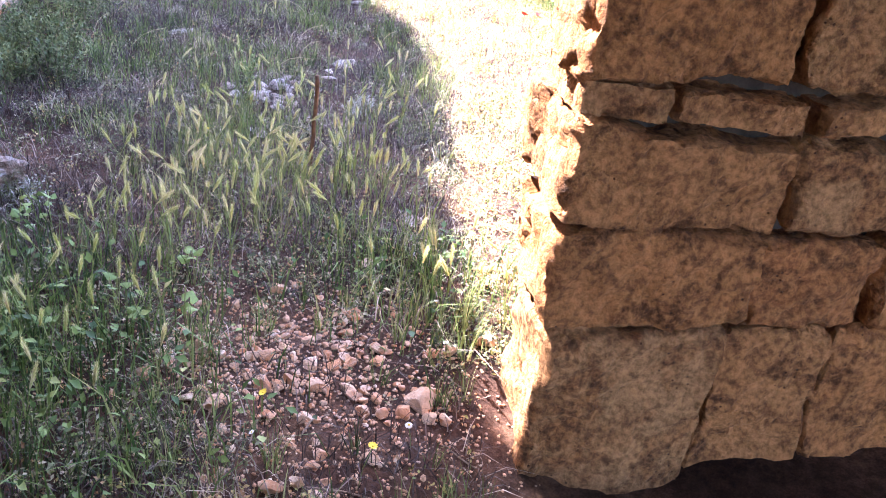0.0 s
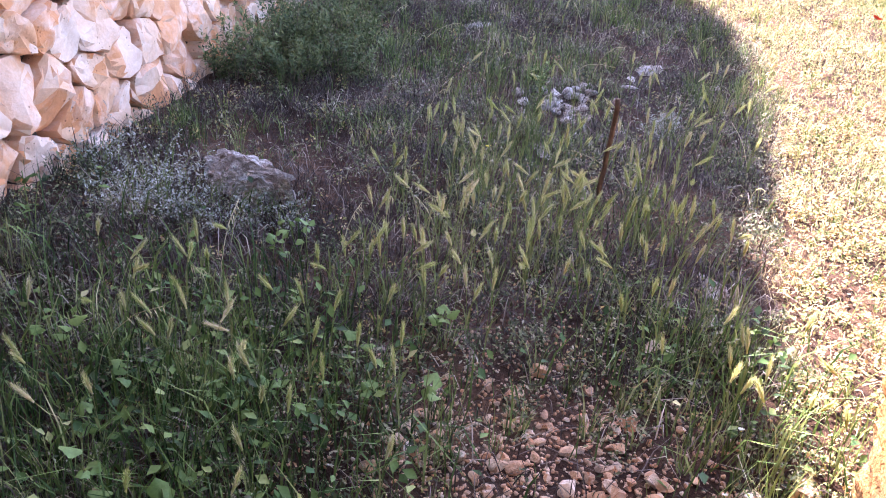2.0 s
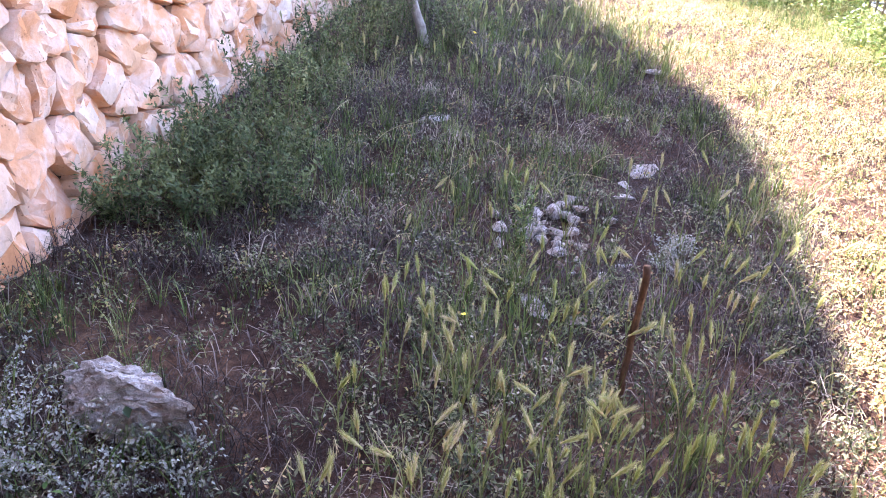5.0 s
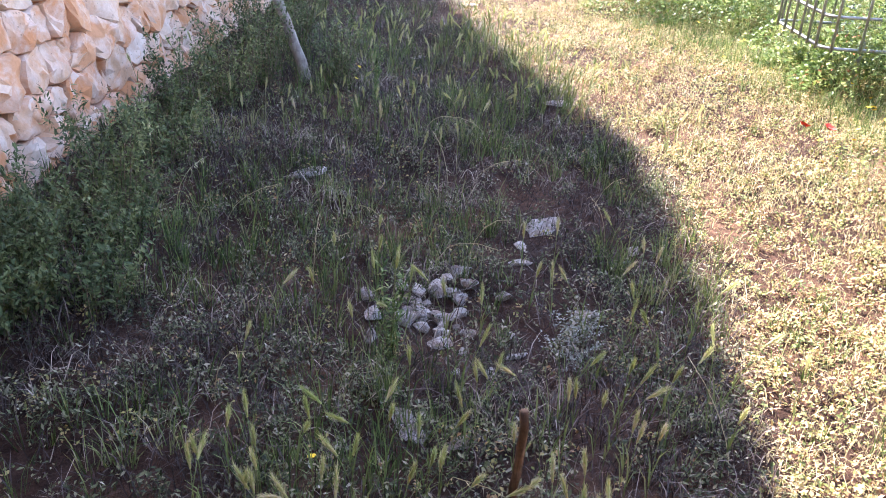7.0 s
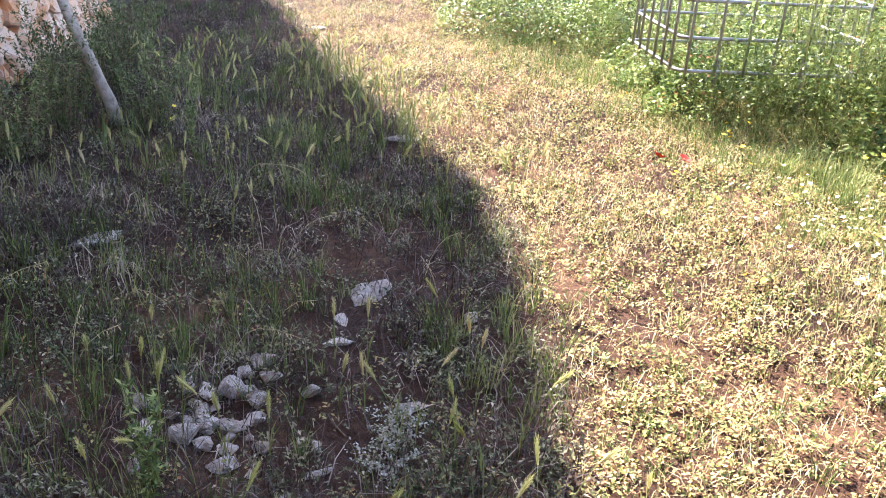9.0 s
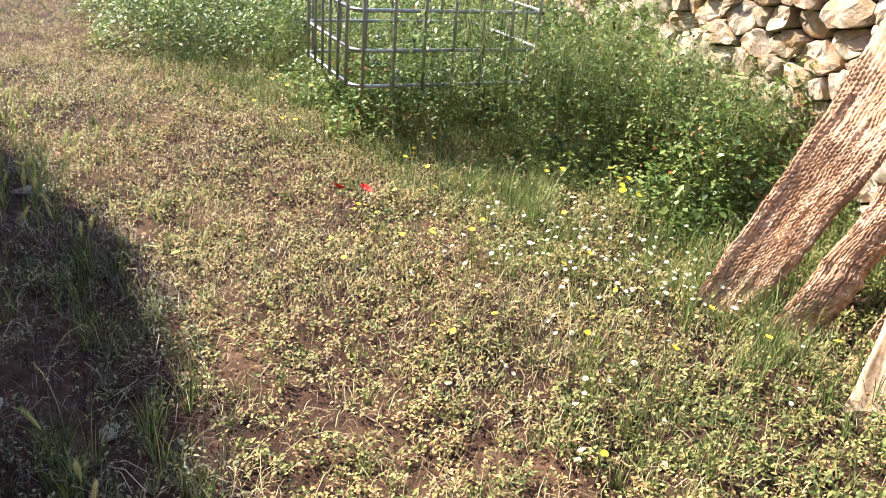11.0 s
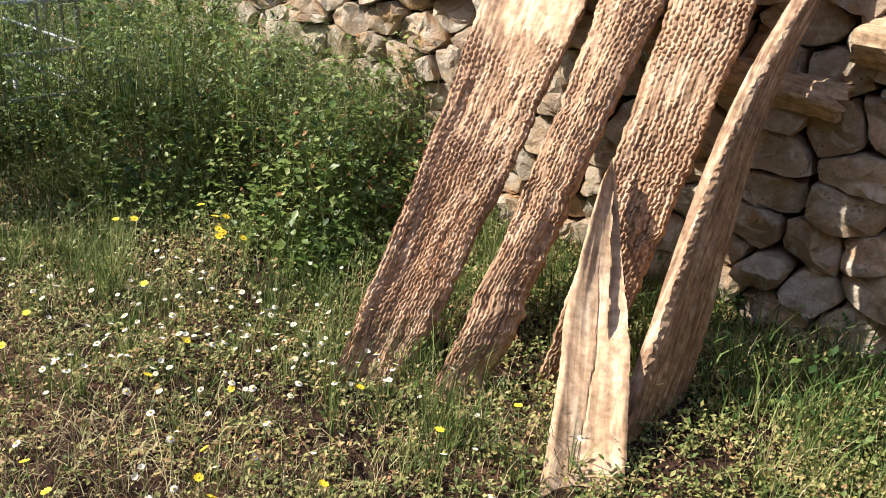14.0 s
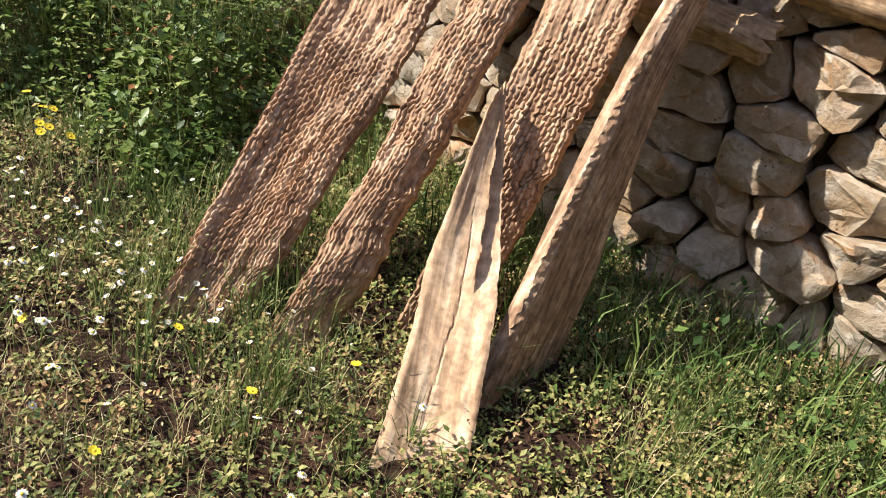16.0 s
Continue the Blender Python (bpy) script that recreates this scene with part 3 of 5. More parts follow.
for name, x, y, lx, ly, lz in (("wall_side", 4.75, -1.6, 0.3, 3.8, 2.7), ("wall_back", -1.4, -3.6, 3.5, 0.3, 2.7), ("wall_behind", 3.7, -3.6, 2.3, 0.3, 2.7)):
    bm = bmesh.new()
    bmesh.ops.create_cube(bm, size=1.0, matrix=Matrix.Translation((x, y, lz / 2 - 0.35)) @ Matrix.Diagonal((lx, ly, lz, 1)))
    back = obj(name, bm_mesh(bm, name, False), M_SLAB, at=wall_frame(GATE_AT, GATE_ALONG, ALONG))
    tagged(back, "unseen stone wall added to dim the gate wall's inner face", "stone wall", kind="structure")


# ---- threshing boards leaning on the garden wall ----
def board(name, label, foot_l, foot_r, top_l, top_r, bow, thick, pitted, seed, material, pointed=0.0, wave=0.0, smooth_from=2.0, tube=0.0, ragged=0.011, rim=0.0, bare_top=False, waist=0.0, split=False, sockets=False, sway=0.0):
    """A worn plank between its foot and top edges; bow bends it out of its plane, pitted covers it with rows of chip sockets."""
    fl, fr, tl, tr = (Vector(p) for p in (foot_l, foot_r, top_l, top_r))
    rnd = random.Random(seed)
    up = ((tl + tr) / 2 - (fl + fr) / 2)
    length = up.length
    side = ((fr - fl) + (tr - tl)) / 2
    width = side.length
    origin = (fl + fr) / 2
    zl = up.normalized()
    xl = (side - zl * side.dot(zl)).normalized()
    yl = zl.cross(xl)                      # away from the viewer's side of the board
    m = Matrix((xl, yl, zl)).transposed().to_4x4()
    m.translation = origin
    inv = m.inverted()
    fl, fr, tl, tr = (inv @ p for p in (fl, fr, tl, tr))
    nu = max(8, int(width / 0.0031)) if pitted else 44
    nv = max(20, int(length / 0.0043)) if pitted else 300
    off = Vector((seed * 3.7, seed * 1.3, 0))
    bm = bmesh.new()
    front, rear = [], []
    rows = 0.031
    cols = 0.0148
    for j in range(nv + 1):
        v = j / nv
        z = v * length
        rf, rb = [], []
        el = ragged * (0.7 * noise.noise(Vector((0, 0, z * 5)) + off) + 0.4 * noise.noise(Vector((0, 0, z * 26)) + off) + 0.2 * noise.noise(Vector((0, 0, z * 70)) + off))
        er = ragged * (0.7 * noise.noise(Vector((5, 0, z * 5)) + off) + 0.5 * noise.noise(Vector((5, 0, z * 26)) + off) + 0.35 * noise.noise(Vector((5, 0, z * 70)) + off))
        for i in range(nu + 1):
            u = i / nu
            lo, hi = fl.lerp(fr, u), tl.lerp(tr, u)
            p = lo.lerp(hi, v)
            w2 = width * (u - 0.5)
            if pointed:
                half = min(1.0, (1 - v) / pointed) ** 0.75
                p.x = p.x * (0.12 + 0.88 * half) + width * 0.14 * (1 - half)
            p.x *= 1 - waist * math.sin(math.pi * v) ** 2
            p.x += el * (1 - u) + er * u + sway * math.sin(math.pi * v)
            p.y += bow * math.sin(math.pi * v) + wave * math.sin(2 * math.pi * v) - tube * (1 - (2 * u - 1) ** 2)
            q = p.copy()
            d = 0.004 * noise.noise(Vector((w2 * 25, 0, z * 6)) + off) + 0.006 * noise.noise(Vector((w2 * 8, 3, z * 3)) + off)
            d += rim * max(0.0, 1 - u / 0.24) - 0.5 * rim * max(0.0, 1 - abs(u - 0.42) / 0.3)
            fibre = 1.0 if pitted else 0.4
            d += fibre * (0.0035 * noise.noise(Vector((w2 * 110, 11, z * 9 * fibre)) + off) + 0.003 * noise.noise(Vector((w2 * 45, 12, z * 22 * fibre ** 2)) + off))
            if pitted:
                fade = 1 - float(sstep(smooth_from - 0.04, smooth_from + 0.02, v + 0.03 * noise.noise(Vector((w2 * 20, 7, 0)) + off)))
                zz = z / rows + 0.7 * noise.noise(Vector((w2 * 10, 1, z * 5)) + off) + 0.5 * math.floor(w2 / cols + 50)
                k = math.floor(zz)
                a = zz - k
                b = w2 / cols + 50 + 0.34 * noise.noise(Vector((w2 * 12, 2, z * 16)) + off)
                b -= math.floor(b)
                chip = max(0.0, 1 - abs(2 * a - 1) ** 5) * (1.2 - 0.9 * a) * max(0.0, 1 - (abs(b - 0.5) / 0.42) ** 3)
                wear = 0.55 + 0.55 * noise.noise(Vector((w2 * 7, 9, z * 4)) + off) + 0.5 * noise.noise(Vector((w2 * 40, 9, z * 22)) + off)
                d += fade * (0.016 * chip * max(0.2, wear) - 0.005)
                d -= 0.05 * max(0.0, noise.noise(Vector((w2 * 16, 4, z * 4)) + off) - 0.3) * fade
                edge = max(0.0, abs(2 * u - 1) - 0.86) / 0.14
                d -= 0.009 * edge ** 2
            else:
                edge = max(0.0, abs(2 * u - 1) - 0.8) / 0.2
                d -= 0.008 * edge ** 2
                # drying cracks along the grain, and a sliver split off below the point
                line = 0.3 * noise.noise(Vector((3, 0, z * 2.2)) + off) + 0.05 * noise.noise(Vector((3, 0, z * 14)) + off)
                for at, open_ in ((-0.05, 0.4),):
                    d -= 0.011 * max(0.0, 1 - abs(2 * u - 1 - line - at) / 0.04) * max(0.0, math.sin(math.pi * min(1.0, v / 0.9)) - open_)
                if split:
                    s = 0.35 + 0.5 * (v - 0.55) + 0.12 * noise.noise(Vector((8, 0, z * 18)) + off)
                    d -= 0.03 * float(sstep(s - 0.02, s + 0.03, 2 * u - 1)) * float(sstep(0.5, 0.56, v))
                if sockets:
                    strip = max(0.0, 1 - u / 0.16)
                    d += strip * (0.01 * noise.noise(Vector((w2 * 110, 4, z * 75)) + off) - 0.008)
            q.y -= d
            rf.append(bm.verts.new(q))
            if i in (0, nu) or i % 4 == 0:
                r = p.copy()
                r.y += thick + 0.004 * noise.noise(Vector((w2 * 10, 20, z * 4)) + off)
                rb.append((i, bm.verts.new(r)))
        front.append(rf)
        rear.append(rb)
    for j in range(nv):
        for i in range(nu):
            face = bm.faces.new([front[j][i], front[j][i + 1], front[j + 1][i + 1], front[j + 1][i]])
            if bare_top and j / nv > smooth_from + 0.04 * noise.noise(Vector((i * 0.12, 7, 0)) + off):
                face.material_index = 1
        for (i, p), (i2, p2), (_, q), (_, q2) in zip(rear[j], rear[j][1:], rear[j + 1], rear[j + 1][1:]):
            bm.faces.new([p2, p, q, q2])
        bm.faces.new([front[j][0], front[j + 1][0], rear[j + 1][0][1], rear[j][0][1]])
        bm.faces.new([front[j + 1][nu], front[j][nu], rear[j][-1][1], rear[j + 1][-1][1]])
    for j, flip in ((0, 1), (nv, -1)):
        ends = [front[j][i] for i in range(nu + 1)] + [v for _, v in reversed(rear[j])]
        bm.faces.new(ends[::flip])
    ob = obj(name, bm_mesh(bm, name, True, 32), material, at=m)
    ob.data.materials.append(M_SMOOTH)
    return tagged(ob, label, "wooden board", "threshing boards")


board("threshing_board", "weathered threshing board with rows of chip sockets, leaning on the wall",
      (5.14, 3.66, 0.02), (5.28, 3.48, 0.02), (6.80, 3.39, 1.40), (6.56, 2.97, 1.44), 0.075, 0.04, True, 1, M_BOARD, smooth_from=0.74, rim=0.03, bare_top=True, ragged=0.016)
board("threshing_board", "weathered threshing board covered in raised chips, split along its edge",
      (5.19, 3.37, 0.02), (5.32, 3.22, 0.02), (6.55, 2.93, 1.46), (6.36, 2.71, 1.49), 0.05, 0.045, True, 2, M_BOARD, smooth_from=0.86, tube=0.025, ragged=0.018, waist=0.1)
board("threshing_board", "dark weathered threshing board with fine rows of chips, standing behind",
      (5.38, 3.06, 0.0), (5.52, 2.86, 0.0), (6.36, 2.72, 1.48), (6.15, 2.45, 1.52), 0.03, 0.04, True, 3, M_BOARD, smooth_from=0.84, ragged=0.016)
board("threshing_board", "bare pale worn board end with a pointed broken top",
      (4.88, 2.99, -0.01), (4.91, 2.77, -0.02), (5.75, 3.0, 0.75), (5.82, 2.84, 0.77), 0.06, 0.035, False, 4, M_SMOOTH, pointed=0.42, wave=-0.02, ragged=0.006, tube=-0.02, split=True, sway=0.035)
board("threshing_board", "narrow bent board standing on edge against the wall",
      (5.22, 2.78, 0.02), (5.52, 2.57, 0.02), (6.08, 2.265, 1.50), (6.15, 2.215, 1.50), 0.08, 0.05, False, 5, M_BOARD, wave=-0.02, ragged=0.007, sockets=True)


# ---- logs laid into the wall ----
def log_mesh(length, radius, seed):
    bm = bmesh.new()
    n, k = 40, 28
    off = Vector((seed * 5.1, 0, 0))
    rings = []
    for i in range(n + 1):
        x = (i / n - 0.5) * length
        ring = []
        for j in range(k):
            a = 2 * math.pi * j / k
            d = Vector((0, math.cos(a), math.sin(a)))
            r = radius * (1 + 0.3 * noise.noise(Vector((x * 4, d.y * 1.6, d.z * 1.6)) + off) + 0.22 * noise.noise(Vector((x * 4, d.y * 6, d.z * 6)) + off) + 0.08 * noise.noise(Vector((x * 30, d.y * 9, d.z * 9)) + off))
            xx = x + (0.045 * noise.noise(d * 5 + off) if i in (0, n) else 0)
            ring.append(bm.verts.new((xx, d.y * r, d.z * r + 0.02 * math.sin(x * 5 + seed))))
        rings.append(ring)
    for p, q in zip(rings, rings[1:]):
        for j in range(k):
            bm.faces.new([p[j], p[(j + 1) % k], q[(j + 1) % k], q[j]])
    for ring, s in ((rings[0], -1), (rings[-1], 1)):
        c = bm.verts.new(sum((v.co for v in ring), Vector()) / k + Vector((s * -0.015, 0, 0)))
        for j in range(k):
            bm.faces.new([ring[j], ring[(j + 1) % k], c])
    bmesh.ops.recalc_face_normals(bm, faces=bm.faces)
    return bm_mesh(bm, "log", True, 45)


for x, out, z, length, radius, turn in ((0.42, 0.07, 0.965, 0.5, 0.066, -8), (-0.22, 0.05, 1.15, 0.8, 0.08, -2)):
    p = RIGHT_AT + ALONG * x + RIGHT_OUT * out
    lg = obj("log", log_mesh(length, radius, x + 3), M_LOG, at=wall_frame(p, ALONG, RIGHT_OUT) @ pose(0, 0, z, 0, turn, 0))
    tagged(lg, "split weathered log laid into the dry-stone wall", "log", "logs in the wall")


# ---- steel cage of a tank, standing in the brambles ----
def tube(bm, pts, r, sides=6):
    """A round tube along the points, added to bm."""
    pts = [Vector(p) for p in pts]
    prev = None
    for k, p in enumerate(pts):
        t = (pts[min(k + 1, len(pts) - 1)] - pts[max(k - 1, 0)]).normalized()
        s = t.orthogonal().normalized() if abs(t.z) > 0.9 else t.cross(Vector((0, 0, 1))).normalized()
        q = t.cross(s)
        ring = [bm.verts.new(p + (s * math.cos(a) + q * math.sin(a)) * r) for a in (2 * math.pi * i / sides for i in range(sides))]
        if prev:
            for i in range(sides):
                bm.faces.new([prev[i], prev[(i + 1) % sides], ring[(i + 1) % sides], ring[i]])
        else:
            bm.faces.new(ring[::-1])
        prev = ring
    bm.faces.new(prev)


def cage():
    corner = np.array((5.80, 5.9))
    base = new("tank_cage")
    base.matrix_basis = wall_frame(corner, GATE_ALONG, ALONG) @ pose(0, 0, float(ground_z(*corner)))
    lx, ly, r = 1.2, 1.0, 0.09
    low = 0.37

    def hoop(z):
        pts = []
        for cx, cy, a0 in ((r, r, 180), (lx - r, r, 270), (lx - r, ly - r, 0), (r, ly - r, 90)):
            for s in range(6):
                a = radians(a0 + 18 * s)
                pts.append((cx + r * math.cos(a), cy + r * math.sin(a), z))
        return pts + [pts[0]]
    for z in (low, low + 0.2, low + 0.42, low + 0.64, low + 0.86):
        bm = bmesh.new()
        tube(bm, hoop(z), 0.0115)
        obj("rail", bm_mesh(bm, "rail"), M_STEEL, base)
    bm = bmesh.new()
    tube(bm, [(0, 0, 0.35), (0, 0, 0.8), (0, 0, 1.25)], 0.0095)
    post = bm_mesh(bm, "post")
    places = [(0.05 + 0.183 * i, -0.012) for i in range(7)] + [(0.05 + 0.183 * i, ly + 0.012) for i in range(7)]
    places += [(-0.012, 0.1 + 0.16 * i) for i in range(6)] + [(lx + 0.012, 0.1 + 0.16 * i) for i in range(6)]
    for x, y in places:
        obj("post", post, M_STEEL, base, at=Matrix.Translation((x, y, 0)))
    bm = bmesh.new()
    tube(bm, [(0, 0, -0.1), (0, 0, 0.2), (0, 0, 0.38)], 0.02)
    leg = bm_mesh(bm, "leg")
    for x, y in ((0.4, 0.35), (1.0, 0.35), (0.4, 0.8), (1.0, 0.8)):
        obj("leg", leg, M_STEEL, base, at=Matrix.Translation((x, y, 0)))
    tagged(base, "bare galvanised steel tank cage standing among brambles", "metal cage")


cage()


# ---- loose rocks ----
def rock_mesh(name, seed, detail=3, flat=0.7, rough=0.28):
    bm = bmesh.new()
    bmesh.ops.create_icosphere(bm, subdivisions=detail, radius=1.0)
    off = Vector((seed * 7.3, seed * 2.1, -seed * 4.7))
    rnd = random.Random(seed)
    cuts = [(Vector((rnd.uniform(-1, 1), rnd.uniform(-1, 1), rnd.uniform(-1, 1))).normalized(), rnd.uniform(0.4, 0.75)) for _ in range(10)]
    for v in bm.verts:
        d = v.co.normalized()
        p = d * (1 + rough * noise.noise(d * 1.4 + off) + rough * 0.5 * noise.noise(d * 4 + off))
        for n, c in cuts:
            over = p.dot(n) - c
            if over > 0:
                p -= n * over * 0.95
        p += noise.noise_vector(d * 7 + off) * rough * 0.2 + noise.noise_vector(d * 15 + off) * rough * 0.14
        v.co = Vector((p.x, p.y, p.z * flat))
    return bm_mesh(bm, name, True, 28)


def rock(name, label, x, y, size, seed, material, turn=0.0, flat=0.6, sink=0.3, stretch=1.4, group=""):
    me = rock_mesh(name, seed, 5 if size > 0.12 else 4 if size > 0.06 else 3, flat, 0.42 if size > 0.06 else 0.3)
    z = float(ground_z(x, y)) + size * flat * (1 - sink) * 0.7
    ob = obj(name, me, material, at=pose(x, y, z, 0, 0, turn) @ Matrix.Diagonal((size * stretch, size, size, 1)))
    return tagged(ob, label, "rock", group)


rock("boulder", "lichened grey boulder half sunk beside silvery weeds", 0.53, 3.72, 0.16, 2, M_LICHEN, 150, 0.8, 0.3, 1.5)
for n, (x, y, s, tn) in enumerate(((2.37, 6.05, 0.1, 20), (3.2, 5.14, 0.11, 30), (3.02, 5.0, 0.05, 80), (2.92, 4.86, 0.06, 10), (2.02, 4.06, 0.09, 100), (2.14, 3.9, 0.06, 0),
                                   (2.4, 4.2, 0.035, 40), (2.95, 4.4, 0.07, 0), (2.1, 2.72, 0.09, 70), (2.55, 4.28, 0.04, 10), (3.45, 4.75, 0.05, 10), (4.25, 6.6, 0.09, 150), (3.95, 8.0, 0.08, 0), (5.1, 9.4, 0.1, 0))):
    rock("outcrop_stone", "flat pale limestone showing through the weeds", x, y, s * 0.68, 30 + n, M_LICHEN, tn, 0.34, 0.5, 1.8, "outcrop stones")
rnd = random.Random(8)
for n, (x, y, s) in enumerate(((2.17, 4.68, 0.05), (2.26, 4.6, 0.06), (2.33, 4.65, 0.055), (2.40, 4.58, 0.05), (2.46, 4.75, 0.06), (2.36, 4.85, 0.045), (2.52, 4.66, 0.04),
                               (2.6, 4.74, 0.05), (2.63, 4.86, 0.055), (2.2, 4.82, 0.04), (2.45, 4.45, 0.035), (2.1, 4.55, 0.04), (2.7, 4.62, 0.04))):
    rock("rubble_stone", "small broken limestone in a heap among grass", x, y, s * 0.86, 60 + n, M_LICHEN, rnd.uniform(0, 180), 0.75, 0.2, 1.25, "rubble heap")
for k in range(22):
    x, y = 2.42 + rnd.gauss(0, 0.17), 4.64 + rnd.gauss(0, 0.14)
    rock("rubble_stone", "small broken limestone in a heap among grass", x, y, rnd.uniform(0.016, 0.04), 80 + k, M_LICHEN, rnd.uniform(0, 180), 0.7, 0.2, 1.3, "rubble heap")
for x, y, s, lab in ((1.42, 2.12, 0.032, "orange"), (1.68, 2.43, 0.03, "orange"), (1.36, 1.62, 0.05, "pale"), (1.75, 1.78, 0.045, "pale")):
    rock("loose_stone", "rounded " + lab + " stone lying on bare soil", x, y, s, int(x * 100), M_PEBBLE, 30, 0.8, 0.15, 1.25, "loose stones")

pebbles = [rock_mesh("pebble", 100 + k, 2, 0.7, 0.3) for k in range(9)]
gravel = new("gravel_patch")
gravel.matrix_basis = pose(1.1, 1.95, float(ground_z(1.1, 1.95)))
tagged(gravel, "scatter of orange and pale limestone pebbles on bare soil", "pebbles")
rnd = random.Random(31)
made = 0
while made < 290:
    x, y = rnd.gauss(1.1, 0.27), rnd.gauss(1.95, 0.3)
    if ((x - 1.1) / 0.55) ** 2 + ((y - 1.92) / 0.58) ** 2 > 1:
        continue
    s = min(0.036, 0.0075 * math.exp(abs(rnd.gauss(0, 0.62))) + 0.002)
    me = pebbles[made % 9]
    obj("pebble", me, M_PEBBLE, gravel, at=gravel.matrix_basis.inverted() @ pose(x, y, float(ground_z(x, y)) + s * 0.35, rnd.uniform(-25, 25), rnd.uniform(-25, 25), rnd.uniform(0, 360)) @ Matrix.Diagonal((s * 1.25, s, s, 1)))
    made += 1


grit_v, grit_t = [], []
rnd = random.Random(32)
base = [(np.array([v.co[:] for v in m.vertices]), np.array([p.vertices[:] for p in m.polygons])) for m in [rock_mesh("grit", 140 + k, 1, 0.7, 0.3) for k in range(5)]]
count = 0
for k in range(4200):
    x, y = rnd.gauss(1.12, 0.36), rnd.gauss(1.95, 0.4)
    if not (((x - 1.1) / 0.8) ** 2 + ((y - 1.95) / 0.9) ** 2 < 1):
        continue
    v, f = base[k % 5]
    a = rnd.uniform(0, 6.28)
    r = np.array(((math.cos(a), -math.sin(a), 0), (math.sin(a), math.cos(a), 0), (0, 0, 1)))
    grit_v.append(v @ r.T * rnd.uniform(0.003, 0.01) + np.array((x, y, float(ground_z(x, y)) + 0.002)))
    grit_t.append(f + count)
    count += len(v)
tagged(obj("grit", tri_mesh("grit", np.concatenate(grit_v), np.concatenate(grit_t)), M_PEBBLE), "fine orange gravel on bare soil", "gravel", kind="stuff")


# ---- vegetation: arrays of blades and leaves ----
class Leaves:
    """Collects triangles of many blades or leaves, then makes one mesh."""

    def __init__(self):
        self.v, self.t, self.n = [], [], 0

    def add(self, verts, tris):
        """verts (N, k, 3), tris (m, 3) within one leaf."""
        n, k, _ = verts.shape
        self.v.append(verts.reshape(-1, 3))
        self.t.append((tris[None] + (np.arange(n) * k)[:, None, None] + self.n).reshape(-1, 3))
        self.n += n * k

    def blades(self, p, height, width, lean, yaw, curl=0.5):
        """Bent tapering blades: base p (N, 3), lean as a fraction of height, yaw the way that they lean."""
        n = len(p)
        way = np.stack([np.cos(yaw), np.sin(yaw), np.zeros(n)], -1)
        turn = yaw + RNG.uniform(-1.2, 1.2, n)
        side = np.stack([-np.sin(turn), np.cos(turn), np.zeros(n)], -1) * (width / 2)[:, None]
        up = np.array((0, 0, 1.0))
        mid = p + up * (height * 0.55)[:, None] + way * (height * lean * (0.5 - 0.3 * curl))[:, None]
        tip = p + up * (height * np.clip(1 - 0.35 * lean * lean, 0.35, 1))[:, None] + way * (height * lean)[:, None]
        self.add(np.stack([p - side, p + side, mid - side * 0.8, mid + side * 0.8, tip], 1), np.array([(0, 1, 3), (0, 3, 2), (2, 3, 4)]))

    def leaflets(self, p, size, stretch=1.8, flat=0.5):
        """Small folded diamond leaves at p, turned at random; flat: 0 upright to 1 lying."""
        n = len(p)
        a = RNG.uniform(0, 2 * np.pi, n)
        el = RNG.normal(0.35, 0.55, n) * (1.2 - flat)
        d = np.stack([np.cos(a) * np.cos(el), np.sin(a) * np.cos(el), np.sin(el)], -1)
        s = np.stack([-np.sin(a), np.cos(a), RNG.normal(0, 0.35, n)], -1)
        s /= np.linalg.norm(s, axis=1)[:, None]
        nrm = np.cross(d, s)
        L = (size * stretch)[:, None]
        W = (size * 0.5)[:, None]
        mid = p + d * L * 0.45
        fold = nrm * W * 0.35
        self.add(np.stack([p, mid + s * W + fold, p + d * L, mid - s * W + fold], 1), np.array([(0, 1, 2), (0, 2, 3)]))

    def make(self, name, material, label, category, parent=None):
        ob = obj(name, tri_mesh(name, np.concatenate(self.v), np.concatenate(self.t)), material, parent)
        if parent is None:
            tagged(ob, label, category)
        return tagged(ob, kind="stuff")


def scatter(n, x0, x1, y0, y1, keep):
    """Points in the rectangle, kept with the chance that keep(x, y) gives; with the ground's height."""
    x, y = RNG.uniform(x0, x1, n), RNG.uniform(y0, y1, n)
    ok = RNG.random(n) < keep(x, y)
    x, y = x[ok], y[ok]
    return np.stack([x, y, ground_z(x, y)], -1)


EX, EY = np.array([e[0] for e in EDGE]), np.array([e[1] for e in EDGE])


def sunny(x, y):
    """Metres past the edge of the left wall's cast shadow: above 0 in the sun, below 0 in the shadow."""
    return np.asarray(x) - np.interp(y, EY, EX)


def in_yard(x, y):
    gate_line = (x - GATE_AT[0]) * ALONG[0] + (y - GATE_AT[1]) * ALONG[1]
    gate_x = (x - GATE_AT[0]) * GATE_ALONG[0] + (y - GATE_AT[1]) * GATE_ALONG[1]
    return (from_left(x, y) > 0.03) & (from_right(x, y) > 0.03) & ((gate_line > 0.45) | ((gate_x < -0.1) & (gate_line > -0.6)))


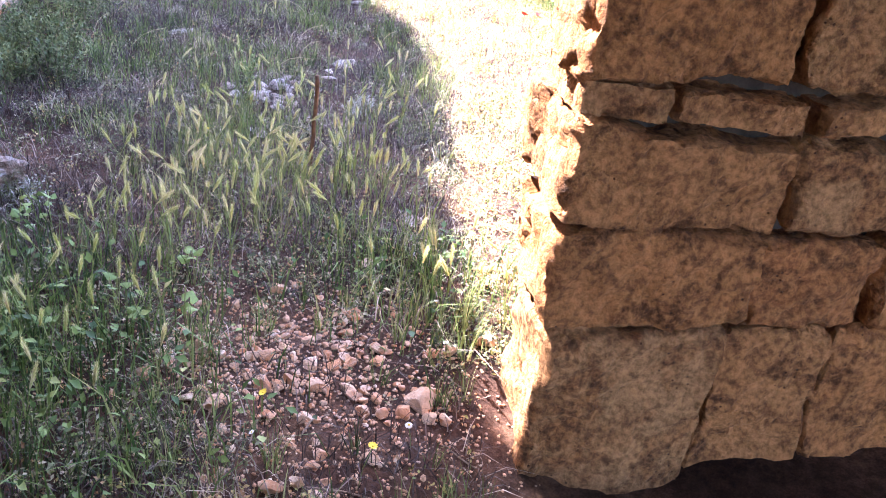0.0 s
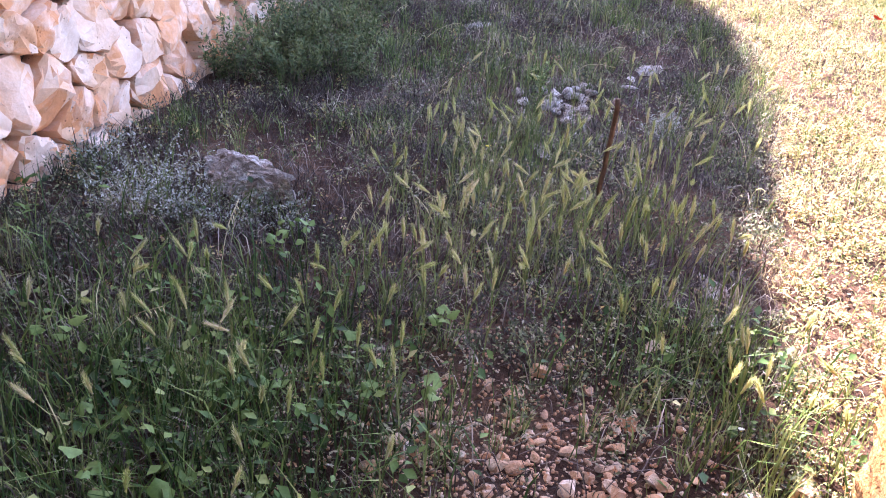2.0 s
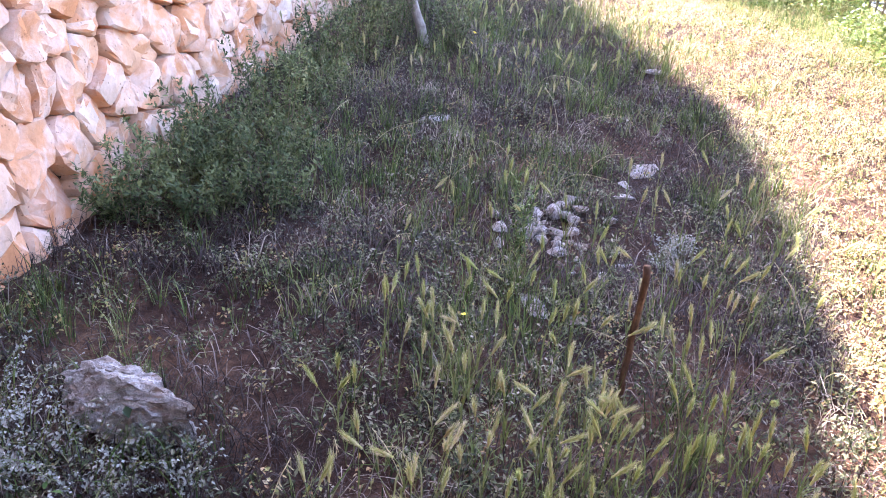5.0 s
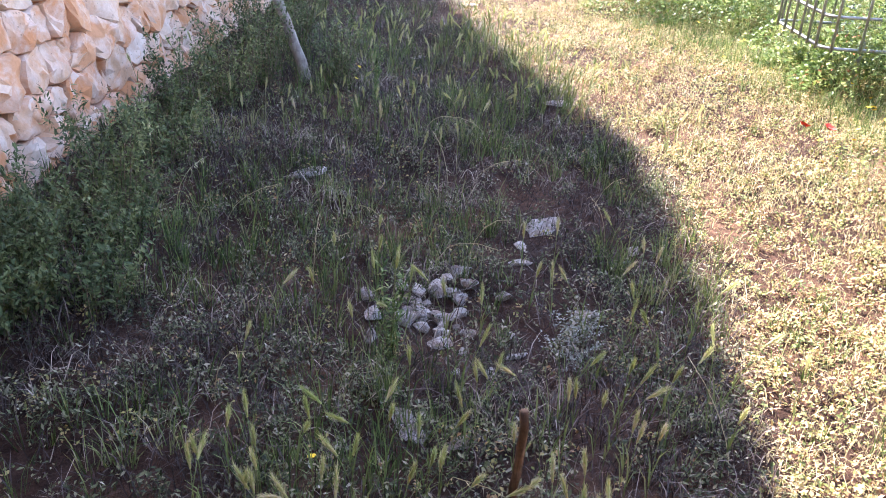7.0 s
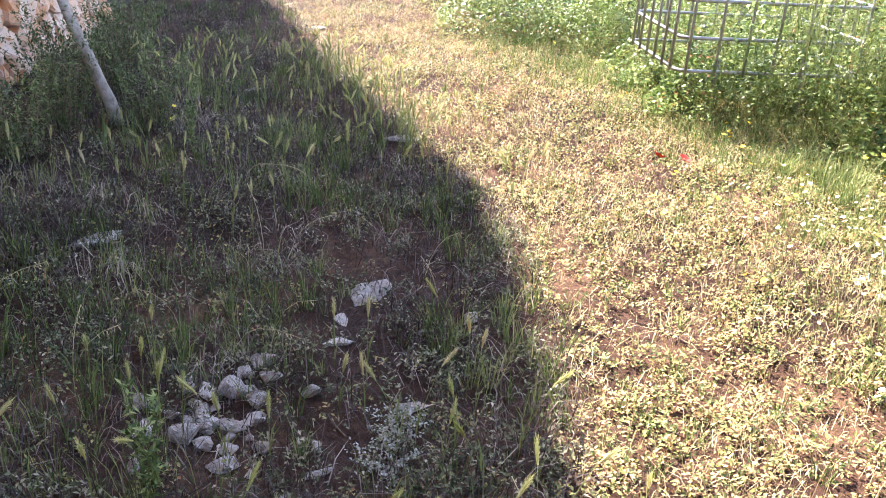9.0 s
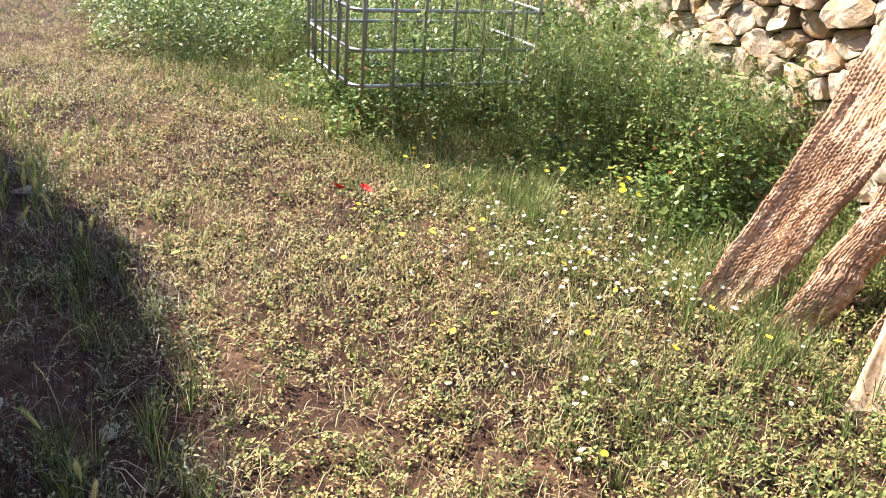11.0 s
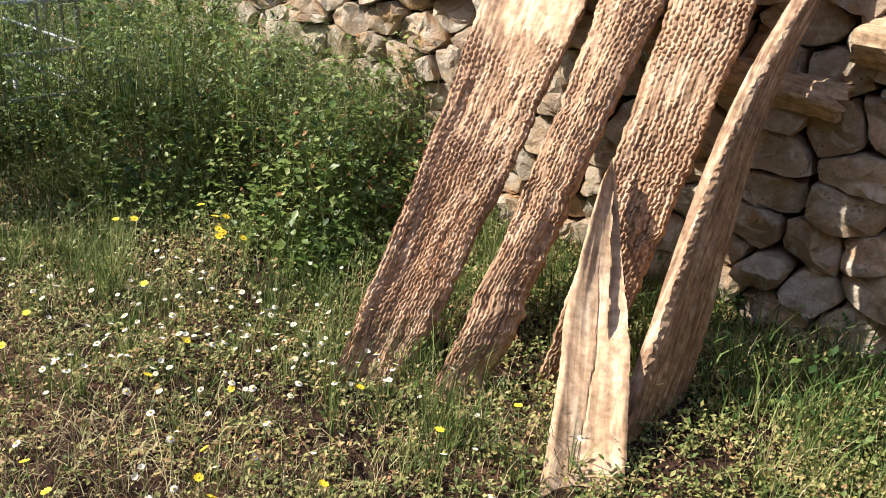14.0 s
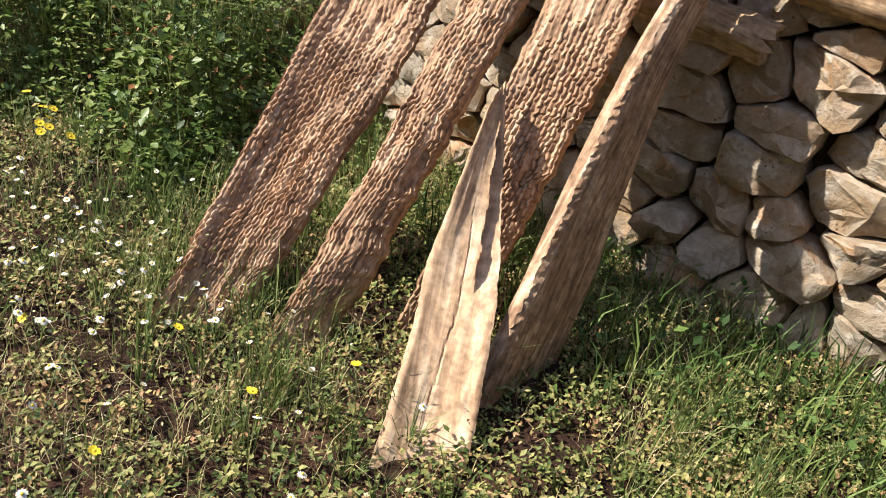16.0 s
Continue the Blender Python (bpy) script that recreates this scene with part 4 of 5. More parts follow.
def bare(x, y):
    """0 on worn soil, 1 where weeds grow."""
    x, y = np.asarray(x), np.asarray(y)
    a = 1 - np.exp(-(((x - 1.12) / 0.42) ** 2 + ((y - 1.85) / 0.5) ** 2) ** 1.5)
    b = 1 - 0.8 * np.exp(-(((x - 2.5) / 0.5) ** 2 + ((y - 4.6) / 0.4) ** 2))
    c = 1 - 0.85 * np.exp(-(((x - 3.35) / 0.35) ** 2 + ((y - 5.35) / 0.5) ** 2))
    return a * b * c


def near_walk(x, y):
    d = np.minimum(np.hypot(x - 1.2, y - 2.6), np.hypot(x - 4.6, y - 3.6))
    return np.clip(1.25 - d * 0.13, 0.25, 1)


def patch(x, y, cell, lo, hi):
    return sstep(lo, hi, vnoise(x + 13, y - 7, cell))


def trodden(x, y):
    """Thin growth at the feet of the boards."""
    k = np.ones_like(np.asarray(x, dtype=float))
    for fx, fy, r in ((4.8, 2.88, 0.24), (5.1, 3.58, 0.2), (5.16, 3.29, 0.2), (5.16, 2.68, 0.15)):
        k = k * (1 - 0.85 * np.exp(-((x - fx) ** 2 + (y - fy) ** 2) / r ** 2))
    return k


# low herb mat, dry in the sun
low = Leaves()
def domes(count, leaves, x0, x1, y0, y1, keep, radius, height):
    """Low cushions of small leaves."""
    c = scatter(count, x0, x1, y0, y1, keep)
    size = RNG.uniform(0.35, 1.3, len(c))
    big = np.repeat(np.arange(len(c)), (leaves * size ** 1.6).astype(int) + 2)
    a, f = RNG.uniform(0, 2 * np.pi, len(big)), np.sqrt(RNG.random(len(big)))
    p = c[big].copy()
    p[:, 0] += np.cos(a) * f * radius * size[big]
    p[:, 1] += np.sin(a) * f * radius * size[big]
    p[:, 2] = ground_z(p[:, 0], p[:, 1]) + height * size[big] * (1 - f ** 2 * 0.8) * (1 - 0.75 * RNG.random(len(big)) ** 2)
    return p


p = domes(56000, 18, -0.8, 8.2, 0.9, 12, lambda x, y: in_yard(x, y) * bare(x, y) * np.clip(near_walk(x, y) * 1.2, 0, 1) * np.where(sunny(x, y) > 0, 0.95, 0.1) * (0.42 + 0.58 * patch(x, y, 0.2, 0.38, 0.58)), 0.038, 0.066)
low.leaflets(p, RNG.uniform(0.0055, 0.0125, len(p)), 1.7, 0.3)
green = Leaves()
p = domes(24000, 16, 3.4, 8.2, 1.6, 9, lambda x, y: in_yard(x, y) * trodden(x, y) * np.clip(near_walk(x, y) * 1.2, 0, 1) * (0.06 + 0.94 * sstep(0.9, 2.4, sunny(x, y))) * (sunny(x, y) > 0.15) * (0.3 + 0.7 * patch(x + 2, y + 4, 0.3, 0.3, 0.6)), 0.042, 0.062)
green.leaflets(p, RNG.uniform(0.0055, 0.014, len(p)), 1.9, 0.25)
green.make("green_herb", M_GREENHERB, "short bright green weeds in the sun", "weeds")
low.make("low_herb", M_HERB, "mat of low yellow-green herbs over dry soil", "weeds")

dry = Leaves()
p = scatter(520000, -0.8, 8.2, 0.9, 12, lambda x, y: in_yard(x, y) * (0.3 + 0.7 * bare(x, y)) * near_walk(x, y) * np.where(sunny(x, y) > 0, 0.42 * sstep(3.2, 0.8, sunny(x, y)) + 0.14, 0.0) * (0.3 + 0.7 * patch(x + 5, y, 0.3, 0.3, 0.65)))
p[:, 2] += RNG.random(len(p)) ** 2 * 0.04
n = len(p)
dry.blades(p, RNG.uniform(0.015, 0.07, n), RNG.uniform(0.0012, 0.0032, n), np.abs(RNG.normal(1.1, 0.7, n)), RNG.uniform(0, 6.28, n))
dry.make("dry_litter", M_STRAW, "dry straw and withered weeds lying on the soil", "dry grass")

# darker litter that stops at the shadow's edge, deepening the shade by colour
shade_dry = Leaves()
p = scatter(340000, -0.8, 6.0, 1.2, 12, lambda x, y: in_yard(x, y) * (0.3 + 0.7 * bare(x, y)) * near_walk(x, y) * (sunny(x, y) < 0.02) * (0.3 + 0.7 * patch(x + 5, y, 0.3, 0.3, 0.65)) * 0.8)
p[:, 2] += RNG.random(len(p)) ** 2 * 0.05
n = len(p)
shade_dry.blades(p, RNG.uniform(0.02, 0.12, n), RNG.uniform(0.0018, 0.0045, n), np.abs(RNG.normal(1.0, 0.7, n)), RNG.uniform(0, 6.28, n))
shade_dry.make("withered_litter", M_SHADELITTER, "grey-brown withered weeds and twigs, coloured darker inside the wall's shadow", "dry grass")

# thin green grass
fine = Leaves()


def tufts(count, blades, x0, x1, y0, y1, keep, radius):
    """Clumps of blades: the root of each blade, and how far out of its clump it grows."""
    c = scatter(count, x0, x1, y0, y1, keep)
    r = RNG.uniform(0.4, 1.3, len(c)) * radius
    big = np.repeat(np.arange(len(c)), (blades * RNG.uniform(0.4, 1.4, len(c))).astype(int) + 1)
    a, f = RNG.uniform(0, 2 * np.pi, len(big)), np.sqrt(RNG.random(len(big)))
    p = c[big].copy()
    p[:, 0] += np.cos(a) * f * r[big]
    p[:, 1] += np.sin(a) * f * r[big]
    p[:, 2] = ground_z(p[:, 0], p[:, 1])
    return p, a, f, RNG.uniform(0.55, 1.25, len(c))[big]


p, a, f, vigour = tufts(26000, 15, -0.8, 8.2, 0.9, 12, lambda x, y: in_yard(x, y) * bare(x, y) * near_walk(x, y) * np.where(sunny(x, y) > 0, 0.1 + 0.7 * sstep(0.8, 3.0, sunny(x, y)), 0.55) * (0.1 + 0.9 * patch(x, y + 9, 0.35, 0.42, 0.68)), 0.03)
n = len(p)
tall = np.where(sunny(p[:, 0], p[:, 1]) > 0, 0.55 + 0.4 * sstep(1.5, 3, sunny(p[:, 0], p[:, 1])), 1.0) * vigour
fine.blades(p, RNG.uniform(0.05, 0.19, n) * tall, RNG.uniform(0.0018, 0.0045, n), 0.15 + 0.7 * f * RNG.random(n), a + RNG.normal(0, 0.4, n))
p, a, f, vigour = tufts(5200, 15, 4.4, 8.2, 3.2, 9, lambda x, y: in_yard(x, y) * sstep(1.0, 2.2, sunny(x, y)) * (from_right(x, y) < 3.2) * (0.15 + 0.85 * patch(x + 6, y + 1, 0.4, 0.35, 0.65)), 0.04)
n = len(p)
fine.blades(p, RNG.uniform(0.07, 0.22, n) * vigour, RNG.uniform(0.0016, 0.0036, n), 0.15 + 0.7 * f * RNG.random(n), a + RNG.normal(0, 0.5, n))
fine.make("fine_grass", M_GRASS, "thin green and yellowing grass blades", "grass")

# thin upright seed stalks in the sun
stalks = Leaves()
p = scatter(60000, 2.5, 8.2, 1.6, 10, lambda x, y: in_yard(x, y) * trodden(x, y) * (sunny(x, y) > 0.1) * near_walk(x, y) * (0.15 + 0.6 * sstep(0.3, 2.6, sunny(x, y))) * patch(x - 8, y + 3, 0.4, 0.3, 0.7))
n = len(p)
stalks.blades(p, RNG.uniform(0.07, 0.2, n), RNG.uniform(0.001, 0.0022, n), np.abs(RNG.normal(0.45, 0.4, n)), RNG.uniform(0, 6.28, n))
p[:, 2] += RNG.uniform(0.04, 0.12, n)
stalks.leaflets(p[::2] + RNG.normal(0, 0.01, (len(p[::2]), 3)), RNG.uniform(0.003, 0.007, len(p[::2])), 1.8, 0.1)
stalks.make("seed_stalk", M_STRAW, "thin straw-coloured seed stalks among the weeds", "grass")

# rank green weeds at the start of the walk and grass under the boards
rank = Leaves()


def rank_keep(x, y):
    a = np.exp(-(((x - 0.25) / 0.5) ** 2 + ((y - 2.35) / 0.65) ** 2))
    b = 0.55 * np.exp(-(((x - 1.75) / 0.28) ** 2 + ((y - 2.2) / 0.35) ** 2))
    c = 0.4 * trodden(x, y) * sstep(1.0, 0.5, from_right(x, y)) * sstep(1.3, 0.6, along_right(x, y))
    return np.clip(a + b + c, 0, 1) * in_yard(x, y)


p = scatter(70000, -0.8, 7.0, 0.9, 4.6, rank_keep)
n = len(p)
rank.blades(p, RNG.uniform(0.06, 0.27, n), RNG.uniform(0.0025, 0.008, n), np.abs(RNG.normal(0.5, 0.35, n)), RNG.uniform(0, 6.28, n), 0.8)
p = scatter(80000, -0.8, 7.0, 0.9, 4.6, lambda x, y: rank_keep(x, y) * 0.7 * patch(x, y, 0.12, 0.3, 0.6))
p[:, 2] += RNG.random(len(p)) * 0.16
rank.leaflets(p, RNG.uniform(0.009, 0.028, len(p)), 1.7, 0.4)
rank.make("rank_weeds", M_RANK, "lush green weeds and grass, knee high", "weeds")

# grey-green low weeds in the shade
sage = Leaves()
p = domes(17000, 30, -0.6, 5.2, 1.6, 11, lambda x, y: in_yard(x, y) * bare(x, y) * (sunny(x, y) < 0.05) * near_walk(x, y) * (0.28 + 0.72 * patch(x - 3, y + 2, 0.26, 0.42, 0.6)), 0.05, 0.1)
sage.leaflets(p, RNG.uniform(0.0045, 0.0105, len(p)), 2.4, 0.15)
sage.make("shade_weeds", M_SAGE, "grey-green weeds in the shade of the wall", "weeds")


def tuft(name, label, category, material, x, y, radius, height, stems, leaves, size, stretch=2.2, spread_=0.5, stem_mat=None):
    """A small branching plant: thin stems from one root with leaves along them."""
    root = new(name)
    z = float(ground_z(x, y))
    root.matrix_basis = pose(x, y, z)
    a, r = RNG.uniform(0, 6.28, stems), np.sqrt(RNG.random(stems)) * radius
    base = np.stack([np.cos(a) * r * 0.45, np.sin(a) * r * 0.45, np.full(stems, -0.01)], -1)
    hgt = height * RNG.uniform(0.55, 1.0, stems)
    lean = RNG.uniform(0.1, spread_, stems) + r / max(height, 0.01) * 0.5
    s = Leaves()
    s.blades(base, hgt, np.full(stems, 0.0035), lean, a, 0.5)
    tagged(obj("stem", tri_mesh("stem", np.concatenate(s.v), np.concatenate(s.t)), stem_mat or M_STEM, root), kind="stuff")
    f = RNG.random((stems, leaves)) ** 0.8
    h = hgt[:, None]
    px = base[:, None, 0] + np.cos(a)[:, None] * h * lean[:, None] * f ** 1.5
    py = base[:, None, 1] + np.sin(a)[:, None] * h * lean[:, None] * f ** 1.5
    pz = f * h * np.clip(1 - 0.35 * lean ** 2, 0.35, 1)[:, None]
    p = np.stack([px, py, pz], -1).reshape(-1, 3) + RNG.normal(0, 0.006, (stems * leaves, 3))
    l = Leaves()
    l.leaflets(p, RNG.uniform(0.6, 1.2, len(p)) * size, stretch, 0.2)
    tagged(obj("foliage", tri_mesh("foliage", np.concatenate(l.v), np.concatenate(l.t)), material, root), kind="stuff")
    return tagged(root, label, category)


for x, y, r, h in ((0.45, 3.5, 0.22, 0.2), (0.2, 3.75, 0.22, 0.22), (0.66, 3.46, 0.16, 0.15), (0.32, 3.6, 0.16, 0.2), (0.0, 3.9, 0.18, 0.2), (0.12, 3.55, 0.16, 0.16), (2.75, 4.2, 0.13, 0.1), (2.87, 4.36, 0.1, 0.08)):
    tuft("silver_weed", "low silvery-leaved weed among stones", "plant", M_SILVER, x, y, r, h, int(200 * r) + 8, 16, 0.008, 1.7, 0.8)
for k, (q, out, h) in enumerate(((1.32, 0.18, 0.34), (1.5, 0.42, 0.42), (1.72, 0.62, 0.5), (1.7, 0.28, 0.5), (1.95, 0.3, 0.5), (2.2, 0.5, 0.55), (2.5, 0.4, 0.7), (3.0, 0.45, 0.6), (3.5, 0.35, 0.7), (4.0, 0.5, 0.8), (4.5, 0.55, 0.95), (5.0, 0.45, 1.0), (5.6, 0.6, 0.9), (6.3, 0.5, 0.9), (4.7, 1.0, 0.8))):
    x, y = LEFT_AT + ALONG * q + LEFT_OUT * out
    tuft("wall_shrub", "dark green twiggy shrub at the foot of the stone wall", "shrub", M_DEEP, x, y, 0.26, h * RNG.uniform(0.65, 0.95), 36, 56, 0.0115, 2.8, 0.22, M_TWIG)
for x, y, h in ((2.09, 4.36, 0.5), (3.1, 6.9, 0.45)):
    tuft("tall_weed", "single tall weed with feathery green leaves", "plant", M_GRASS, x, y, 0.02, h, 5, 70, 0.009, 3.4, 0.12)

# bramble thicket along the garden wall
thick = Leaves()


def thicket_height(x, y):
    q, o = along_right(x, y), from_right(x, y)
    edge = np.interp(q, (1.3, 2.35, 2.8, 3.1, 3.4, 4.2, 4.8, 5.4, 6.0), (1.15, 1.2, 1.55, 2.05, 2.35, 2.3, 2.2, 2.9, 3.6)) + 0.45 * (vnoise(x, y, 0.4) - 0.5)
    h = sstep(0.0, 0.55, edge - o) * sstep(1.35, 2.0, q) * (0.24 + 0.42 * vnoise(x + 3, y, 0.33) + 0.26 * vnoise(x, y, 0.12))
    h = h + 0.4 * np.exp(-((x - 6.35) ** 2 + (y - 5.5) ** 2) / 0.1) * (h > 0.05)
    h = h + 0.34 * np.exp(-((x - 6.62) ** 2 + (y - 5.3) ** 2) / 0.16) * (h > 0.05)
    h = h + 0.36 * np.exp(-((x - 6.16) ** 2 + (y - 5.6) ** 2) / 0.045) * (h > 0.05)
    lump = sstep(0.3, 0.75, vnoise(x + 1.7, y + 4.4, 0.16))
    return h * (0.62 + 0.5 * lump) * (o > 0.02)


p = scatter(290000, 5.0, 10.5, 3.3, 12, lambda x, y: (thicket_height(x, y) > 0.03) * np.clip(1.35 - 0.16 * np.hypot(x - 5.5, y - 4.2), 0.4, 1))
top = thicket_height(p[:, 0], p[:, 1])
p[:, 2] += top * (1 - RNG.random(len(p)) ** 1.5 * 0.8) + RNG.normal(0, 0.025, len(p))
thick.leaflets(p, RNG.uniform(0.009, 0.03, len(p)) * (0.6 + 0.8 * vnoise(p[:, 0], p[:, 1], 0.45)), 1.6, 0.5)
p = scatter(60000, 5.0, 10.5, 3.3, 12, lambda x, y: (thicket_height(x, y) > 0.03) * 0.15)
n = len(p)
h = thicket_height(p[:, 0], p[:, 1])
p[:, 2] += h * 0.4
thick.blades(p, h * 0.6 * RNG.uniform(0.6, 1.5, n) + 0.04, RNG.uniform(0.002, 0.005, n), np.abs(RNG.normal(0.4, 0.3, n)), RNG.uniform(0, 6.28, n))
thick.make("bramble_thicket", M_BRAMBLE, "dense green bramble thicket against the garden wall", "bush")

# pale brome grass growing up through the brambles, and withered brown leaves among them
brome = Leaves()
p = scatter(24000, 5.0, 8.0, 3.0, 7.5, lambda x, y: np.where(thicket_height(x, y) > 0.05, 0.6, 0.12 * (from_right(x, y) < 1.7) * (from_right(x, y) > 0.1)) * patch(x + 9, y - 3, 0.35, 0.4, 0.65))
n = len(p)
h = thicket_height(p[:, 0], p[:, 1])
p[:, 2] += h * 0.55
brome.blades(p, h * 0.45 + RNG.uniform(0.08, 0.26, n), RNG.uniform(0.0015, 0.0035, n), np.abs(RNG.normal(0.5, 0.3, n)), RNG.uniform(0, 6.28, n), 1.0)
a = RNG.uniform(0, 6.28, n)
tip = p + np.stack([0.06 * np.cos(a), 0.06 * np.sin(a), h * 0.4 + RNG.uniform(0.08, 0.2, n)], -1)
for k in range(4):
    brome.leaflets(tip[::2] + RNG.normal(0, 0.012, (len(tip[::2]), 3)), RNG.uniform(0.004, 0.007, len(tip[::2])), 3.6, 0.7)
brome.make("brome_grass", M_BROME, "pale drooping brome grass growing through the brambles", "grass")
brown = Leaves()
p = scatter(5000, 5.0, 8.5, 3.3, 8, lambda x, y: (thicket_height(x, y) > 0.06) * patch(x - 4, y + 6, 0.4, 0.55, 0.75))
p[:, 2] += thicket_height(p[:, 0], p[:, 1]) * RNG.uniform(0.55, 1.02, len(p))
brown.leaflets(p, RNG.uniform(0.012, 0.028, len(p)), 1.6, 0.4)
brown.make("withered_leaf", M_DRYLEAF, "withered rust-brown leaves among the brambles", "dry leaves")


# ---- wild barley ----
def barley_meshes(seed):
    """One stalk: a bent stem, and a soft spike of grains with awns."""
    rnd = random.Random(seed)
    h = rnd.uniform(0.18, 0.36)
    lean, a = rnd.choice((0.02, 0.06, 0.1, 0.14, 0.2, 0.32)), rnd.uniform(0, 6.28)
    pts = [Vector((math.cos(a) * lean * h * f ** 2, math.sin(a) * lean * h * f ** 2, h * f)) for f in (-0.05, 0.3, 0.6, 0.85, 1.0)]
    bm = bmesh.new()
    tube(bm, pts, 0.0011, 4)
    for _ in range(3):
        f, b = rnd.uniform(0.1, 0.6), rnd.uniform(0, 6.28)
        p = Vector((math.cos(a) * lean * h * f ** 2, math.sin(a) * lean * h * f ** 2, h * f))
        d = Vector((math.cos(b), math.sin(b), 0))
        s = Vector((-d.y, d.x, 0)) * 0.0022
        q, r = p + d * 0.015 + Vector((0, 0, 0.06)), p + d * 0.045 + Vector((0, 0, 0.085))
        v = [bm.verts.new(w) for w in (p - s, p + s, q + s, q - s, r)]
        bm.faces.new(v[:4])
        bm.faces.new([v[3], v[2], v[4]])
    stem = bm_mesh(bm, "stem")
    bm = bmesh.new()
    t = (pts[-1] - pts[-2]).normalized()
    t = (t + Vector((math.cos(a), math.sin(a), -0.2)) * rnd.choice((0.0, 0.05, 0.1, 0.15, 0.5))).normalized()
    s = t.orthogonal().normalized()
    q = t.cross(s)
    length = rnd.uniform(0.04, 0.062)
    for k in range(84):
        f = (k + 0.5) / 84
        b = k * 2.4
        out = s * math.cos(b) + q * math.sin(b)
        w = 0.0046 * math.sin(math.pi * min(1.0, 0.18 + f * 0.82)) ** 0.6
        p = pts[-1] + t * length * f + out * w * 0.6
        tip = p + t * 0.013 + out * w * 0.4
        c = t.cross(out) * 0.0017
        awn = p + t * rnd.uniform(0.02, 0.04) + out * (w * 0.7 + rnd.uniform(0.002, 0.008))
        v = [bm.verts.new(x) for x in (p - c, p + c, tip, awn)]
        bm.faces.new(v[:3])
        u = [bm.verts.new(x) for x in (tip - c * 0.45, tip + c * 0.45, awn)]
        bm.faces.new(u)
    return stem, bm_mesh(bm, "spike", False)


KINDS = [barley_meshes(200 + k) for k in range(12)]
ROOM = [(0.35, 2.45, 0.5, 0.45, 70), (1.0, 2.75, 0.45, 0.3, 50), (1.45, 3.0, 0.4, 0.35, 90), (1.9, 2.95, 0.3, 0.4, 50), (1.7, 3.6, 0.5, 0.35, 70), (2.45, 3.55, 0.4, 0.35, 34), (2.3, 4.4, 0.6, 0.5, 30),
        (2.9, 4.2, 0.3, 0.4, 14), (2.6, 6.6, 0.8, 0.7, 40), (3.9, 7.2, 0.5, 0.8, 60), (4.3, 6.6, 0.3, 0.4, 30), (1.85, 1.85, 0.15, 0.25, 20), (1.6, 2.15, 0.2, 0.2, 14), (4.2, 5.6, 0.3, 0.3, 14), (3.3, 6.3, 0.5, 0.4, 40), (4.4, 7.7, 0.25, 0.7, 90), (3.6, 8.2, 0.6, 0.7, 90), (4.0, 6.3, 0.25, 0.3, 40)]
rnd = random.Random(77)
first = {}
rest = {}
places = []
for cx, cy, rx, ry, count in ROOM:
    for _ in range(int(count * 0.7)):
        x, y = cx + rnd.gauss(0, rx * 0.6), cy + rnd.gauss(0, ry * 0.6)
        if in_yard(x, y) and bare(x, y) > 0.35:
            places.append((y, x, rnd.randrange(12), rnd.uniform(0, 360)))
places.sort()
for n, (y, x, k, turn) in enumerate(places):
    at = pose(x, y, float(ground_z(x, y)), 0, 0, turn)
    if n >= 290:
        rest.setdefault(k, []).append(at)
    elif k not in first:
        ob = new("wild_barley")
        ob.matrix_basis = at
        obj("stem", KINDS[k][0], M_STEM, ob)
        obj("spike", KINDS[k][1], M_SPIKE, ob)
        first[k] = tagged(ob, "wild barley stalk with a soft pale-green spike", "grass", "wild barley")
    else:
        copy_thing(first[k], at)


def gather(which, material, name, label):
    out = Leaves()
    for k, mats in rest.items():
        me = KINDS[k][which]
        me.calc_loop_triangles()
        co = np.array([(*v.co, 1) for v in me.vertices])
        tr = np.array([tuple(t.vertices) for t in me.loop_triangles])
        out.add(np.stack([(np.array(m) @ co.T).T[:, :3] for m in mats]), tr)
    out.make(name, material, label, "grass")


gather(0, M_STEM, "barley_stalk_field", "thin stalks of wild barley further off in the yard")
gather(1, M_SPIKE, "barley_spike_field", "pale spikes of wild barley further off in the yard")


# ---- flowers ----
def flower_meshes(petals, petal_len, petal_w, height, cup, seed):
    rnd = random.Random(seed)
    bm = bmesh.new()
    tube(bm, [(0, 0, -0.02), (0.006, 0, height * 0.5), (0, 0.004, height)], 0.0012, 4)
    stem = bm_mesh(bm, "stem")
    bm = bmesh.new()
    for k in range(petals):
        a = 2 * math.pi * k / petals + rnd.uniform(-0.1, 0.1)
        d, s = Vector((math.cos(a), math.sin(a), 0)), Vector((-math.sin(a), math.cos(a), 0))
        z = Vector((0, 0, 1))
        b = Vector((0, 0.004, height))
        m1 = b + d * petal_len * 0.55 + z * petal_len * cup * 0.8
        tip = b + d * petal_len + z * petal_len * cup
        v = [bm.verts.new(p) for p in (b - s * petal_w * 0.2, b + s * petal_w * 0.2, m1 + s * petal_w * 0.5, tip + s * petal_w * 0.2, tip - s * petal_w * 0.2, m1 - s * petal_w * 0.5)]
        bm.faces.new(v)
    head = bm_mesh(bm, "petals", False)
    bm = bmesh.new()
    bmesh.ops.create_icosphere(bm, subdivisions=1, radius=petal_len * 0.36, matrix=Matrix.Translation((0, 0.004, height + petal_len * 0.1)) @ Matrix.Diagonal((1, 1, 0.55, 1)))
    return stem, head, bm_mesh(bm, "disc")


